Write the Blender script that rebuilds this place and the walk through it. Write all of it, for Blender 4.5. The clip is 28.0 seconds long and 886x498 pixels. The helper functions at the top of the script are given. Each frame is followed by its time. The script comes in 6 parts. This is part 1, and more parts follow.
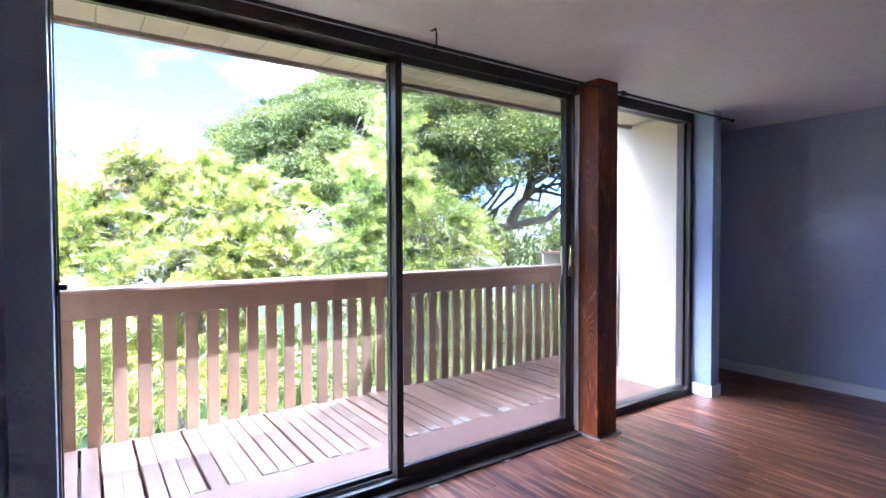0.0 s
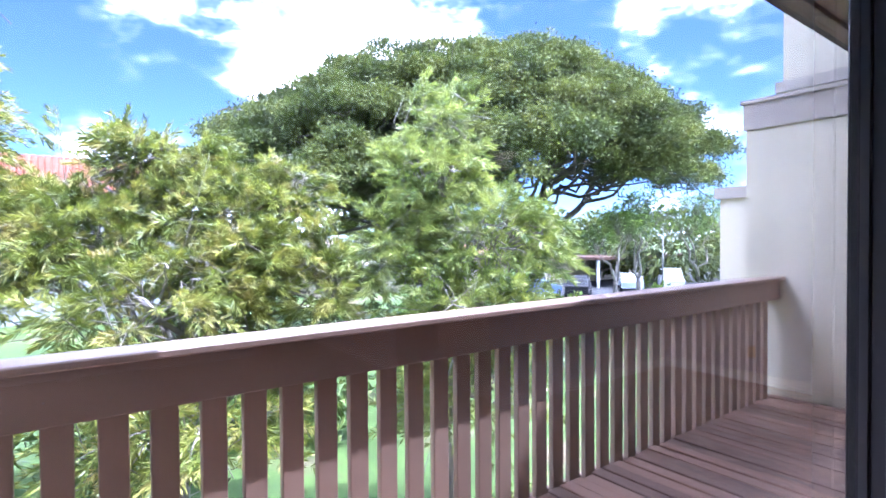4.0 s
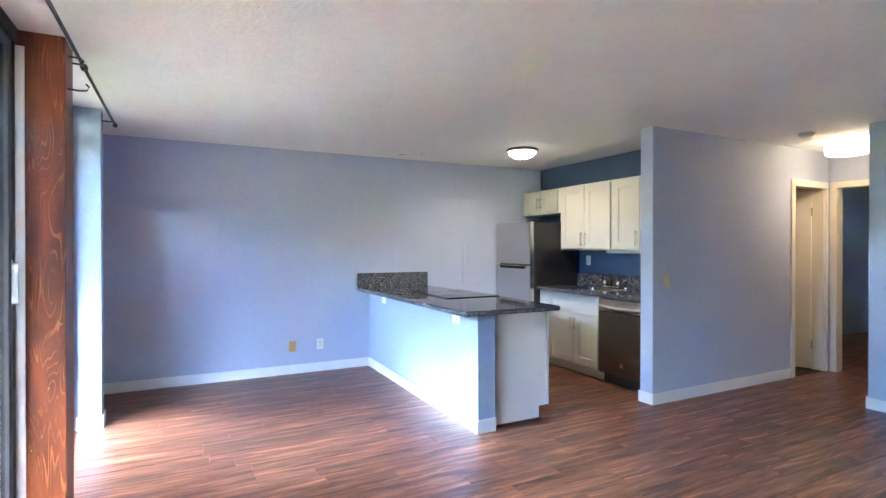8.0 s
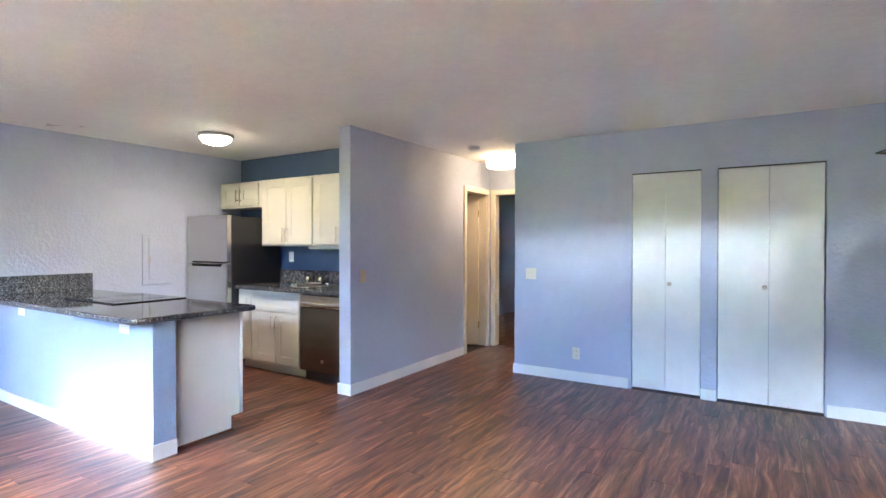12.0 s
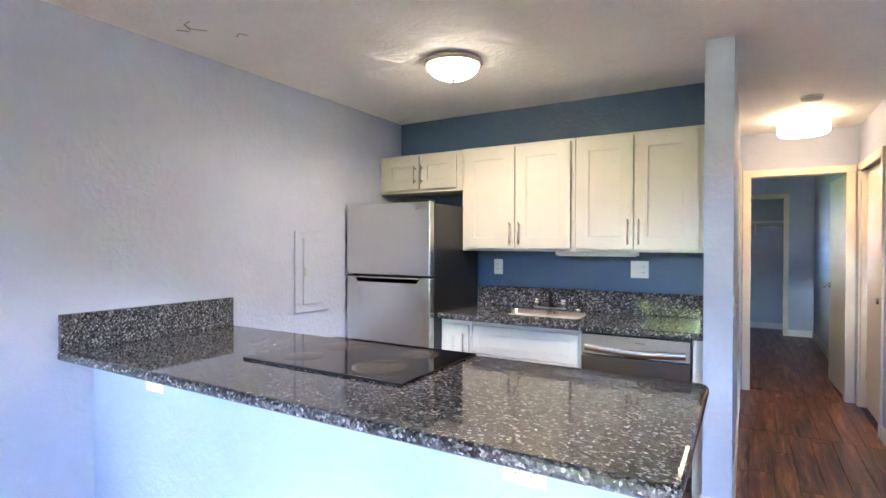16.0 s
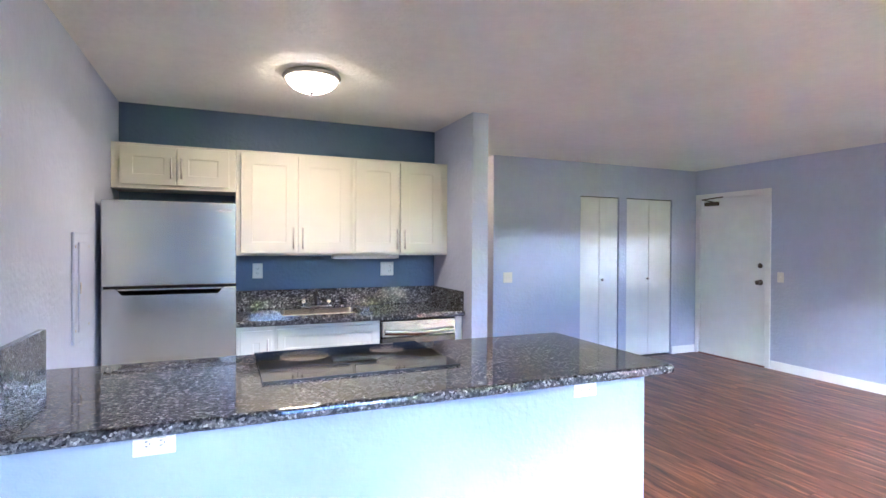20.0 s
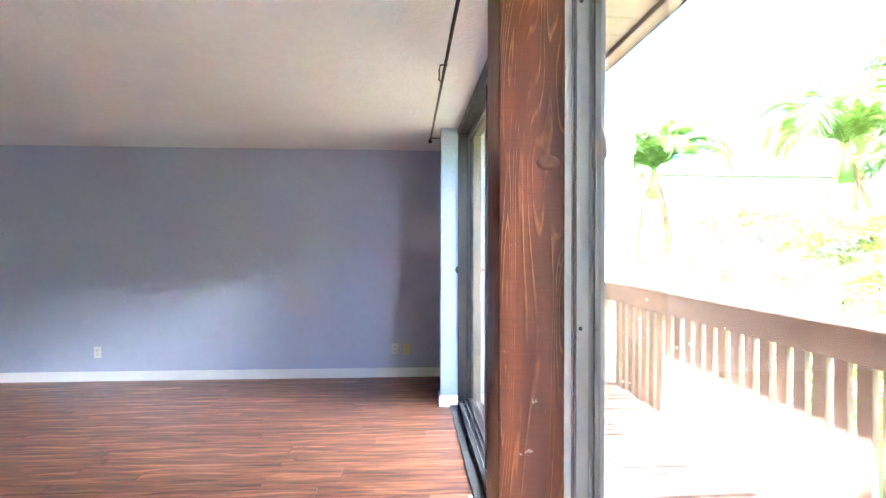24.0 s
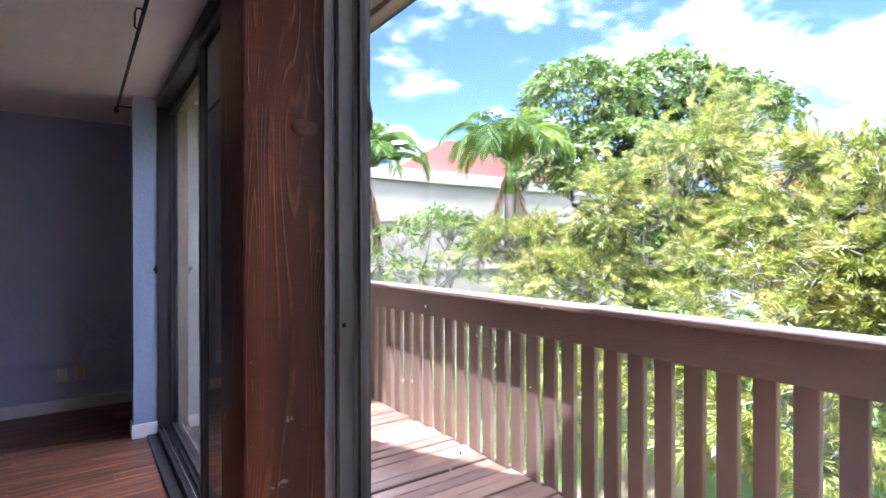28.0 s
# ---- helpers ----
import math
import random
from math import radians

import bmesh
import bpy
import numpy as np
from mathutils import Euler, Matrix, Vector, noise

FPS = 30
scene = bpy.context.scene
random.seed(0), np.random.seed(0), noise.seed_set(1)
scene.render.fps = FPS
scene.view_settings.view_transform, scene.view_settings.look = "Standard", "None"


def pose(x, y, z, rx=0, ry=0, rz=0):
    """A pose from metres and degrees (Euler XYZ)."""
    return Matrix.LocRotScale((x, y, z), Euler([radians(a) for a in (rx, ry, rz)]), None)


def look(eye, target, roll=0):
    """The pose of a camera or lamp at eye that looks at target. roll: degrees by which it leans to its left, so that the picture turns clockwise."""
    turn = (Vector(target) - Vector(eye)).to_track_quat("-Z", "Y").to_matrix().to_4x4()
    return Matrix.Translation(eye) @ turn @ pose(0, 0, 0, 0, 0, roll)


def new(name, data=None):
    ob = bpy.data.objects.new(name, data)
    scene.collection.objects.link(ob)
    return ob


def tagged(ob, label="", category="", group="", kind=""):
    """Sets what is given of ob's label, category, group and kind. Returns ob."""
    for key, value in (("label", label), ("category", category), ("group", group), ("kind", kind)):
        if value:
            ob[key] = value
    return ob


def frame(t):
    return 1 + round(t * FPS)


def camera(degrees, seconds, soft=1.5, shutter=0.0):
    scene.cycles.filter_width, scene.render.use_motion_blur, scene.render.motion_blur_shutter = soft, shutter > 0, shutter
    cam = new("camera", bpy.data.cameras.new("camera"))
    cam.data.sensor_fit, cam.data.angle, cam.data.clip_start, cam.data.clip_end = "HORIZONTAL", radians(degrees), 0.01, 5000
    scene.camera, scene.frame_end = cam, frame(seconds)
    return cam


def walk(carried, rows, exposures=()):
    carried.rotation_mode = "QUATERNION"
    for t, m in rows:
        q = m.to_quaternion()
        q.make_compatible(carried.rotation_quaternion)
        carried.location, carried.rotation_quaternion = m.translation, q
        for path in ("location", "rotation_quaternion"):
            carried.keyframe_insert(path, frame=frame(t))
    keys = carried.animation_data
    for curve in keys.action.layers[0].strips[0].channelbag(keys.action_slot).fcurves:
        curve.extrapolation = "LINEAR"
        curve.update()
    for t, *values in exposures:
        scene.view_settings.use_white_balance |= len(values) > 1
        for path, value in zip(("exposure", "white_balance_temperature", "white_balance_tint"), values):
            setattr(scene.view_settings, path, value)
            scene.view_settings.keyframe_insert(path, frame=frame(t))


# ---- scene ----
cam = camera(81.3, 28.0)
PATH = [
    (0, (-0.426, -0.305, 1.393), (0.721, 1.332, 1.339), -0.2),
    (0.5, (-0.462, 0.146, 1.416), (0.69, 1.78, 1.356), -0.4),
    (1, (-0.492, 0.593, 1.389), (0.668, 2.221, 1.341), -0.1),
    (1.5, (-0.429, 0.973, 1.393), (0.722, 2.607, 1.329), 0.5),
    (2, (-0.46, 1.288, 1.388), (0.693, 2.921, 1.34), 0.0),
    (2.5, (-0.416, 1.579, 1.395), (0.744, 3.207, 1.346), -0.2),
    (4.5, (-0.346, 1.883, 1.4), (0.872, 3.469, 1.378), -0.6),
    (5, (-0.366, 1.75, 1.399), (1.123, 3.085, 1.377), -0.6),
    (5.5, (-0.471, 1.593, 1.394), (1.306, 2.51, 1.374), -0.2),
    (6, (-0.578, 1.506, 1.389), (1.355, 2.017, 1.37), -0.0),
    (7, (-0.69, 1.462, 1.384), (1.268, 1.053, 1.369), 0.0),
    (7.5, (-0.72, 1.434, 1.383), (1.157, 0.746, 1.371), -0.1),
    (8, (-0.755, 1.424, 1.385), (1.028, 0.516, 1.376), -0.0),
    (8.5, (-0.799, 1.412, 1.374), (0.881, 0.326, 1.37), -0.1),
    (9, (-0.821, 1.421, 1.385), (0.746, 0.179, 1.377), -0.1),
    (9.5, (-0.86, 1.382, 1.36), (0.606, 0.022, 1.362), -0.1),
    (10, (-0.885, 1.391, 1.361), (0.471, -0.079, 1.362), -0.1),
    (10.5, (-0.918, 1.391, 1.369), (0.339, -0.165, 1.366), -0.1),
    (11, (-0.949, 1.386, 1.384), (0.217, -0.239, 1.375), 0.0),
    (11.5, (-0.906, 1.334, 1.362), (0.168, -0.354, 1.356), -0.1),
    (13.5, (0.323, 0.934, 1.409), (1.371, -0.769, 1.374), 0.1),
    (14, (0.734, 0.854, 1.371), (1.791, -0.844, 1.353), 0.2),
    (14.5, (1.134, 0.781, 1.387), (2.195, -0.914, 1.364), 0.1),
    (15, (1.568, 0.743, 1.379), (2.612, -0.962, 1.363), 0.1),
    (15.5, (1.981, 0.73, 1.398), (3.02, -0.979, 1.379), 0.2),
    (16, (2.379, 0.706, 1.395), (3.392, -1.019, 1.375), 0.1),
    (16.5, (2.775, 0.727, 1.39), (3.752, -1.018, 1.373), 0.1),
    (17, (3.133, 0.763, 1.413), (4.038, -1.02, 1.398), 0.1),
    (17.5, (3.462, 0.694, 1.396), (4.289, -1.126, 1.375), 0.1),
    (18, (3.759, 0.682, 1.389), (4.446, -1.197, 1.374), 0.0),
    (18.5, (3.941, 0.786, 1.422), (4.379, -1.165, 1.405), 0.1),
    (19, (4.095, 0.979, 1.394), (4.153, -1.02, 1.385), 0.0),
    (19.5, (4.203, 1.178, 1.422), (3.82, -0.785, 1.405), 0.2),
    (20, (4.308, 1.273, 1.429), (3.526, -0.567, 1.413), 0.3),
    (20.5, (4.34, 1.349, 1.425), (3.267, -0.339, 1.407), 0.3),
    (22.5, (4.258, 1.498, 1.405), (2.473, 0.596, 1.399), 0.3),
    (23, (4.209, 1.551, 1.39), (2.295, 0.973, 1.387), 0.2),
    (23.5, (4.119, 1.621, 1.395), (2.13, 1.409, 1.389), -0.3),
    (24, (4.001, 1.697, 1.395), (2.006, 1.828, 1.389), 0.1),
    (24.5, (3.954, 1.754, 1.387), (2.0, 2.182, 1.386), -0.2),
    (25, (3.898, 1.792, 1.387), (2.01, 2.451, 1.385), -0.1),
    (25.5, (3.898, 1.822, 1.376), (2.089, 2.674, 1.375), -0.1),
    (26, (3.887, 1.838, 1.369), (2.15, 2.829, 1.367), -0.2),
    (26.5, (3.906, 1.848, 1.355), (2.229, 2.938, 1.355), -0.2),
    (27, (3.906, 1.853, 1.349), (2.279, 3.016, 1.348), -0.3),
    (27.5, (3.874, 1.795, 1.341), (2.26, 2.975, 1.334), -0.3),
    (28, (3.75, 1.656, 1.357), (2.117, 2.811, 1.351), -0.1),
]
EXPOSURES = [(0, 4.7, 5050, 17), (1, 4.25, 5100, 20), (2, 3.75, 4980, 25), (4.5, 3.15, 4900, 26), (5, 3.1, 4900, 26), (5.5, 3.4, 4850, 23), (6, 4.15, 4750, 22), (7, 5.6, 4950, 11), (8, 6.45, 4980, 4), (10, 6.68, 5300, 5), (14, 6.68, 5330, 9), (17, 6.7, 5380, 11), (20, 6.65, 5150, 13), (22.5, 6.8, 5150, 5), (23, 6.75, 5150, 4), (24, 6.2, 5350, 7), (25, 5.0, 5550, 16), (26, 4.3, 5550, 21), (27, 3.8, 5450, 25), (28, 3.75, 5350, 25)]
walk(cam, [(t, look(eye, target, roll)) for t, eye, target, roll in PATH], EXPOSURES)


# ---- world ----
SUN_DIR = Vector((0.24, -0.175, 1.0)).normalized()
world = bpy.data.worlds.new("sky")
world.use_nodes = True
scene.world = world
wn, wl = world.node_tree.nodes, world.node_tree.links
sky = wn.new("ShaderNodeTexSky")
sky.sky_type = "NISHITA"
sky.sun_disc = False
sky.sun_elevation = math.asin(SUN_DIR.z)
sky.sun_rotation = math.atan2(SUN_DIR.x, SUN_DIR.y)
sky.air_density, sky.dust_density, sky.ozone_density = 0.5, 0.0, 3.0
# drifting cumulus: noise on the sky dome
wc = wn.new("ShaderNodeTexCoord")
wmap = wn.new("ShaderNodeMapping")
wmap.inputs["Scale"].default_value = (1.0, 1.0, 2.2)
wmap.inputs["Location"].default_value = (0.35, 0.1, 0.0)
wnoise = wn.new("ShaderNodeTexNoise")
wnoise.inputs["Scale"].default_value = 2.6
wnoise.inputs["Detail"].default_value = 10.0
wnoise.inputs["Roughness"].default_value = 0.6
wramp = wn.new("ShaderNodeValToRGB")
wramp.color_ramp.elements[0].position, wramp.color_ramp.elements[1].position = 0.47, 0.6
for at, level in ((0.5, 0.012), (0.525, 0.06), (0.555, 0.35)):
    wramp.color_ramp.elements.new(at).color = (level, level, level, 1)
wmix = wn.new("ShaderNodeMix")
wmix.data_type = "RGBA"
wmix.inputs["B"].default_value = (62.0, 62.3, 62.6, 1)
wbg = wn["Background"]
wbg.inputs["Strength"].default_value = 0.1
wl.new(wc.outputs["Generated"], wmap.inputs["Vector"])
wl.new(wmap.outputs["Vector"], wnoise.inputs["Vector"])
wl.new(wnoise.outputs["Fac"], wramp.inputs["Fac"])
wl.new(wramp.outputs["Color"], wmix.inputs["Factor"])
wl.new(sky.outputs["Color"], wmix.inputs["A"])
wl.new(wmix.outputs["Result"], wbg.inputs["Color"])
sun = new("sun", bpy.data.lights.new("sun", "SUN"))
sun.data.energy, sun.data.angle, sun.data.color = 3.0, radians(0.5), (1.0, 0.95, 0.87)
sun.matrix_world = look(SUN_DIR * 40, (0, 0, 0))


# the glazed opening, through which the sky lights the room
opening = new("sky_opening", bpy.data.lights.new("sky_opening", "AREA"))
opening.data.shape, opening.data.size, opening.data.size_y = "RECTANGLE", 4.44, 2.34
opening.data.cycles.is_portal = True
opening.matrix_world = look((1.72, 2.12, 1.2), (1.72, 0.0, 1.2))


def lamp(name, place, watts, colour, radius):
    ob = new(name, bpy.data.lights.new(name, "SPOT"))
    ob.data.spot_size, ob.data.spot_blend = math.pi, 0.8
    ob.location, ob.data.energy, ob.data.color, ob.data.shadow_soft_size = place, watts, colour, radius
    return ob


lamp("kitchen_lamp", (3.826, -1.869, 2.3), 0.95, (1.0, 0.74, 0.5), 0.1)
lamp("hall_lamp", (1.98, -4.45, 2.27), 0.42, (1.0, 0.6, 0.32), 0.1)

# ---- materials ----
class Mat:
    """A small builder of node materials."""

    def __init__(self, name, colour, rough=0.5, metal=0.0, spec=0.5):
        self.m = bpy.data.materials.new(name)
        self.m.use_nodes = True
        self.n, self.l = self.m.node_tree.nodes, self.m.node_tree.links
        self.b = self.n["Principled BSDF"]
        self.b.inputs["Base Color"].default_value = (*colour, 1)
        self.b.inputs["Roughness"].default_value = rough
        self.b.inputs["Metallic"].default_value = metal
        self.b.inputs["Specular IOR Level"].default_value = spec
        self.col = None
        self.c0 = colour
        self.co = self.n.new("ShaderNodeTexCoord")
        self.vec = self.co.outputs["Object"]

    def world(self):
        """Use world positions, so that pieces of one surface do not repeat."""
        g = self.n.new("ShaderNodeNewGeometry")
        self.vec = g.outputs["Position"]
        return self

    def scaled(self, s):
        mp = self.n.new("ShaderNodeMapping")
        mp.inputs["Scale"].default_value = s
        self.l.new(self.vec, mp.inputs["Vector"])
        return mp.outputs["Vector"]

    def noise(self, scale, detail=4.0, rough=0.55, stretch=(1, 1, 1), distort=0.0):
        t = self.n.new("ShaderNodeTexNoise")
        t.inputs["Scale"].default_value, t.inputs["Detail"].default_value = scale, detail
        t.inputs["Roughness"].default_value, t.inputs["Distortion"].default_value = rough, distort
        self.l.new(self.scaled(stretch), t.inputs["Vector"])
        return t.outputs["Fac"]

    def voronoi(self, scale, stretch=(1, 1, 1), out="Distance"):
        t = self.n.new("ShaderNodeTexVoronoi")
        t.inputs["Scale"].default_value = scale
        self.l.new(self.scaled(stretch), t.inputs["Vector"])
        return t.outputs[out]

    def random(self):
        return self.n.new("ShaderNodeObjectInfo").outputs["Random"]

    def island(self):
        return self.n.new("ShaderNodeNewGeometry").outputs["Random Per Island"]

    def ramp(self, fac, stops):
        r = self.n.new("ShaderNodeValToRGB")
        e = r.color_ramp.elements
        while len(e) < len(stops):
            e.new(0.5)
        for k, (p, c) in enumerate(stops):
            e[k].position = p
            e[k].color = (*c, 1) if isinstance(c, tuple) else (c, c, c, 1)
        self.l.new(fac, r.inputs["Fac"])
        return r.outputs["Color"]

    def math(self, op, a, b):
        t = self.n.new("ShaderNodeMath")
        t.operation = op
        for k, v in enumerate((a, b)):
            if isinstance(v, (int, float)):
                t.inputs[k].default_value = v
            else:
                self.l.new(v, t.inputs[k])
        return t.outputs[0]

    def mix(self, fac, a, b, mode="MIX"):
        t = self.n.new("ShaderNodeMix")
        t.data_type, t.blend_type = "RGBA", mode
        for key, v in (("Factor", fac), ("A", a), ("B", b)):
            if isinstance(v, tuple):
                t.inputs[key].default_value = (*v, 1)
            elif isinstance(v, (int, float)):
                t.inputs[key].default_value = v
            else:
                self.l.new(v, t.inputs[key])
        return t.outputs["Result"]

    def colour(self, socket):
        self.l.new(socket, self.b.inputs["Base Color"])
        self.col = socket
        return self

    def tint(self, fac, lo, hi):
        """Multiply the colour by a grey that runs from lo to hi with fac."""
        g = self.ramp(fac, [(0.25, lo), (0.75, hi)])
        return self.colour(self.mix(1.0, self.col if self.col else self.c0, g, "MULTIPLY"))

    def gloss(self, fac, lo, hi):
        self.l.new(self.ramp(fac, [(0.3, lo), (0.7, hi)]), self.b.inputs["Roughness"])
        return self

    def bump(self, fac, strength=0.2, dist=0.01):
        t = self.n.new("ShaderNodeBump")
        t.inputs["Strength"].default_value, t.inputs["Distance"].default_value = strength, dist
        self.l.new(fac, t.inputs["Height"])
        if self.b.inputs["Normal"].is_linked:
            self.l.new(self.b.inputs["Normal"].links[0].from_socket, t.inputs["Normal"])
        self.l.new(t.outputs["Normal"], self.b.inputs["Normal"])
        return self

    def emit(self, colour, strength):
        self.b.inputs["Emission Color"].default_value = (*colour, 1)
        self.b.inputs["Emission Strength"].default_value = strength
        return self


def plaster(name, colour, rough=0.5, relief=0.3):
    m = Mat(name, colour, rough).world()
    m.tint(m.noise(0.9, 3), 0.94, 1.04)
    m.tint(m.noise(14, 4), 0.97, 1.03)
    m.gloss(m.noise(3, 3), rough - 0.06, rough + 0.08)
    m.bump(m.ramp(m.noise(34, 2, 0.5), [(0.4, 0.0), (0.62, 1.0)]), relief, 0.004)
    m.bump(m.noise(9, 3, 0.5), relief, 0.01)
    return m.m


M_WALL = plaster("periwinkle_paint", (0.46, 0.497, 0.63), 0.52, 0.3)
# wall paint darkened to offset the strong window light on piers and half-wall
M_WALL_DIMMED = plaster("dimmed_wall_paint", (0.31, 0.375, 0.51), 0.6, 0.25)
M_NAVY = plaster("blue_accent_paint", (0.075, 0.12, 0.215), 0.45)
M_CEIL = plaster("ceiling_paint", (0.85, 0.84, 0.81), 0.6, 0.35)
sw = Mat("cream_stucco", (0.66, 0.57, 0.42), 0.75).world()
sw.tint(sw.noise(0.9, 3), 0.94, 1.04)
sw.tint(sw.noise(3.0, 6, 0.65, (1, 1, 0.22)), 0.88, 1.03)
sw.bump(sw.noise(30, 4, 0.55), 0.45, 0.006)
M_WHITEWALL = sw.m
M_STUCCO_CAP = plaster("taupe_stucco", (0.42, 0.35, 0.285), 0.75, 0.5)
M_SOFFIT = plaster("soffit_paint", (0.62, 0.54, 0.4), 0.65, 0.2)


def painted(name, colour, rough=0.4, wear=0.04, relief=0.05):
    m = Mat(name, colour, rough)
    m.tint(m.noise(5, 4), 1 - wear, 1 + wear * 0.5)
    m.gloss(m.noise(18, 3), rough - 0.05 if rough < 0.2 else max(0.285, rough - 0.05), rough + 0.1)
    if relief:
        m.bump(m.noise(60, 3), relief, 0.002)
    return m.m


M_TRIM = painted("white_trim_paint", (0.8, 0.8, 0.79), 0.35)
M_CREAM = painted("cream_trim_paint", (0.74, 0.68, 0.57), 0.35)
M_DOOR = painted("white_door_paint", (0.8, 0.81, 0.8), 0.52, 0.06)
M_CAB = painted("cream_cabinet_paint", (0.61, 0.58, 0.495), 0.38)
M_ENDPANEL = painted("white_panel_paint", (0.72, 0.71, 0.68), 0.42)
M_PLATE = painted("white_plastic", (0.75, 0.74, 0.7), 0.3)
M_ALMOND = painted("almond_plastic", (0.62, 0.5, 0.33), 0.3)
M_BRASSPLATE = painted("tan_plate", (0.5, 0.3, 0.1), 0.4)
M_SLOT = painted("dark_slot", (0.03, 0.03, 0.03), 0.5)
M_FRAME = painted("dark_bronze_aluminium", (0.03, 0.027, 0.026), 0.36, 0.04, 0)
M_FRAME_OUT = painted("weathered_bronze_aluminium", (0.09, 0.075, 0.065), 0.45)
M_JAMB = painted("grey_aluminium_jamb", (0.24, 0.22, 0.2), 0.4, 0.06, 0)
M_IRON = painted("black_iron", (0.012, 0.011, 0.011), 0.45)
M_TRACK = painted("aluminium_track", (0.25, 0.24, 0.23), 0.4)


def steel(name, colour, rough, stretch):
    m = Mat(name, colour, rough, 1.0)
    m.gloss(m.noise(3.0, 2, 0.5), rough - 0.02, rough + 0.03)
    m.tint(m.noise(40.0, 2, 0.5, stretch), 0.975, 1.02)
    return m.m


M_STEEL = steel("brushed_stainless_steel", (0.62, 0.6, 0.57), 0.24, (1, 1, 0.03))
M_SINK = steel("sink_steel", (0.5, 0.49, 0.47), 0.24, (10, 1, 1))
M_DWSTEEL = steel("dark_stainless_steel", (0.2, 0.185, 0.175), 0.24, (30, 1, 1))
M_CHROME = steel("chrome", (0.75, 0.75, 0.76), 0.12, (1, 1, 1))
M_NICKEL = steel("brushed_nickel", (0.5, 0.45, 0.4), 0.3, (1, 1, 1))
M_BRONZE = steel("dark_bronze", (0.12, 0.095, 0.075), 0.32, (1, 1, 1))
M_BRASS = steel("old_brass", (0.45, 0.33, 0.14), 0.35, (1, 1, 1))
d = Mat("black_enamel", (0.014, 0.014, 0.015), 0.3)
d.gloss(d.noise(2.5, 2), 0.29, 0.36)
M_BLACKSIDE = d.m
d = Mat("black_ceramic_glass", (0.006, 0.006, 0.007), 0.03, 0.0, 0.8)
d.gloss(d.noise(3, 2), 0.02, 0.05)
M_GLASSTOP = d.m
d = Mat("cooktop_ring", (0.07, 0.05, 0.038), 0.16, 0.0, 0.7)
d.tint(d.noise(60, 3), 0.8, 1.2)
M_RING = d.m

g = Mat("dark_granite", (0.03, 0.03, 0.034), 0.06, 0.0, 0.75).world()
cell = g.voronoi(118, (1, 1.3, 1), out="Color")
sep = g.n.new("ShaderNodeSeparateColor")
g.l.new(cell, sep.inputs["Color"])
spots = g.ramp(sep.outputs["Red"], [(0.0, (0.02, 0.02, 0.022)), (0.35, (0.045, 0.044, 0.046)), (0.6, (0.09, 0.087, 0.088)), (0.86, (0.16, 0.155, 0.152)), (0.96, (0.33, 0.32, 0.31))])
fine = g.ramp(g.noise(240, 3), [(0.35, 0.55), (0.7, 1.5)])
g.colour(g.mix(1.0, spots, fine, "MULTIPLY"))
g.gloss(g.noise(4, 2), 0.03, 0.07)
M_GRANITE = g.m



def glass(name, tint):
    """Flat window glass: tint deepened to dim the daylight outside, with a mirror share that grows towards grazing."""
    gl = Mat(name, (1, 1, 1), 0.0)
    clear = gl.n.new("ShaderNodeBsdfTransparent")
    clear.inputs["Color"].default_value = (*tint, 1)
    shine = gl.n.new("ShaderNodeBsdfGlossy")
    shine.inputs["Roughness"].default_value = 0.0
    fres = gl.n.new("ShaderNodeLayerWeight")
    fres.inputs["Blend"].default_value = 0.5
    both = gl.n.new("ShaderNodeMixShader")
    grazing = gl.math("ADD", gl.math("MULTIPLY", gl.math("POWER", fres.outputs["Facing"], 5.0), 0.9), 0.025)
    gl.l.new(grazing, both.inputs[0])
    gl.l.new(clear.outputs[0], both.inputs[1])
    gl.l.new(shine.outputs[0], both.inputs[2])
    gl.l.new(both.outputs[0], gl.n["Material Output"].inputs["Surface"])
    return gl.m


M_GLASS = glass("window_glass", (0.66, 0.67, 0.68))
M_GLASS_DARK = glass("deep_tinted_glass", (0.5, 0.5, 0.51))

d = Mat("lamp_glass", (0.9, 0.85, 0.75), 0.4).emit((1.0, 0.75, 0.48), 0.4)
M_DOME = d.m
d = Mat("hall_lamp_glass", (0.9, 0.8, 0.6), 0.4).emit((1.0, 0.66, 0.34), 0.14)
M_DRUM = d.m


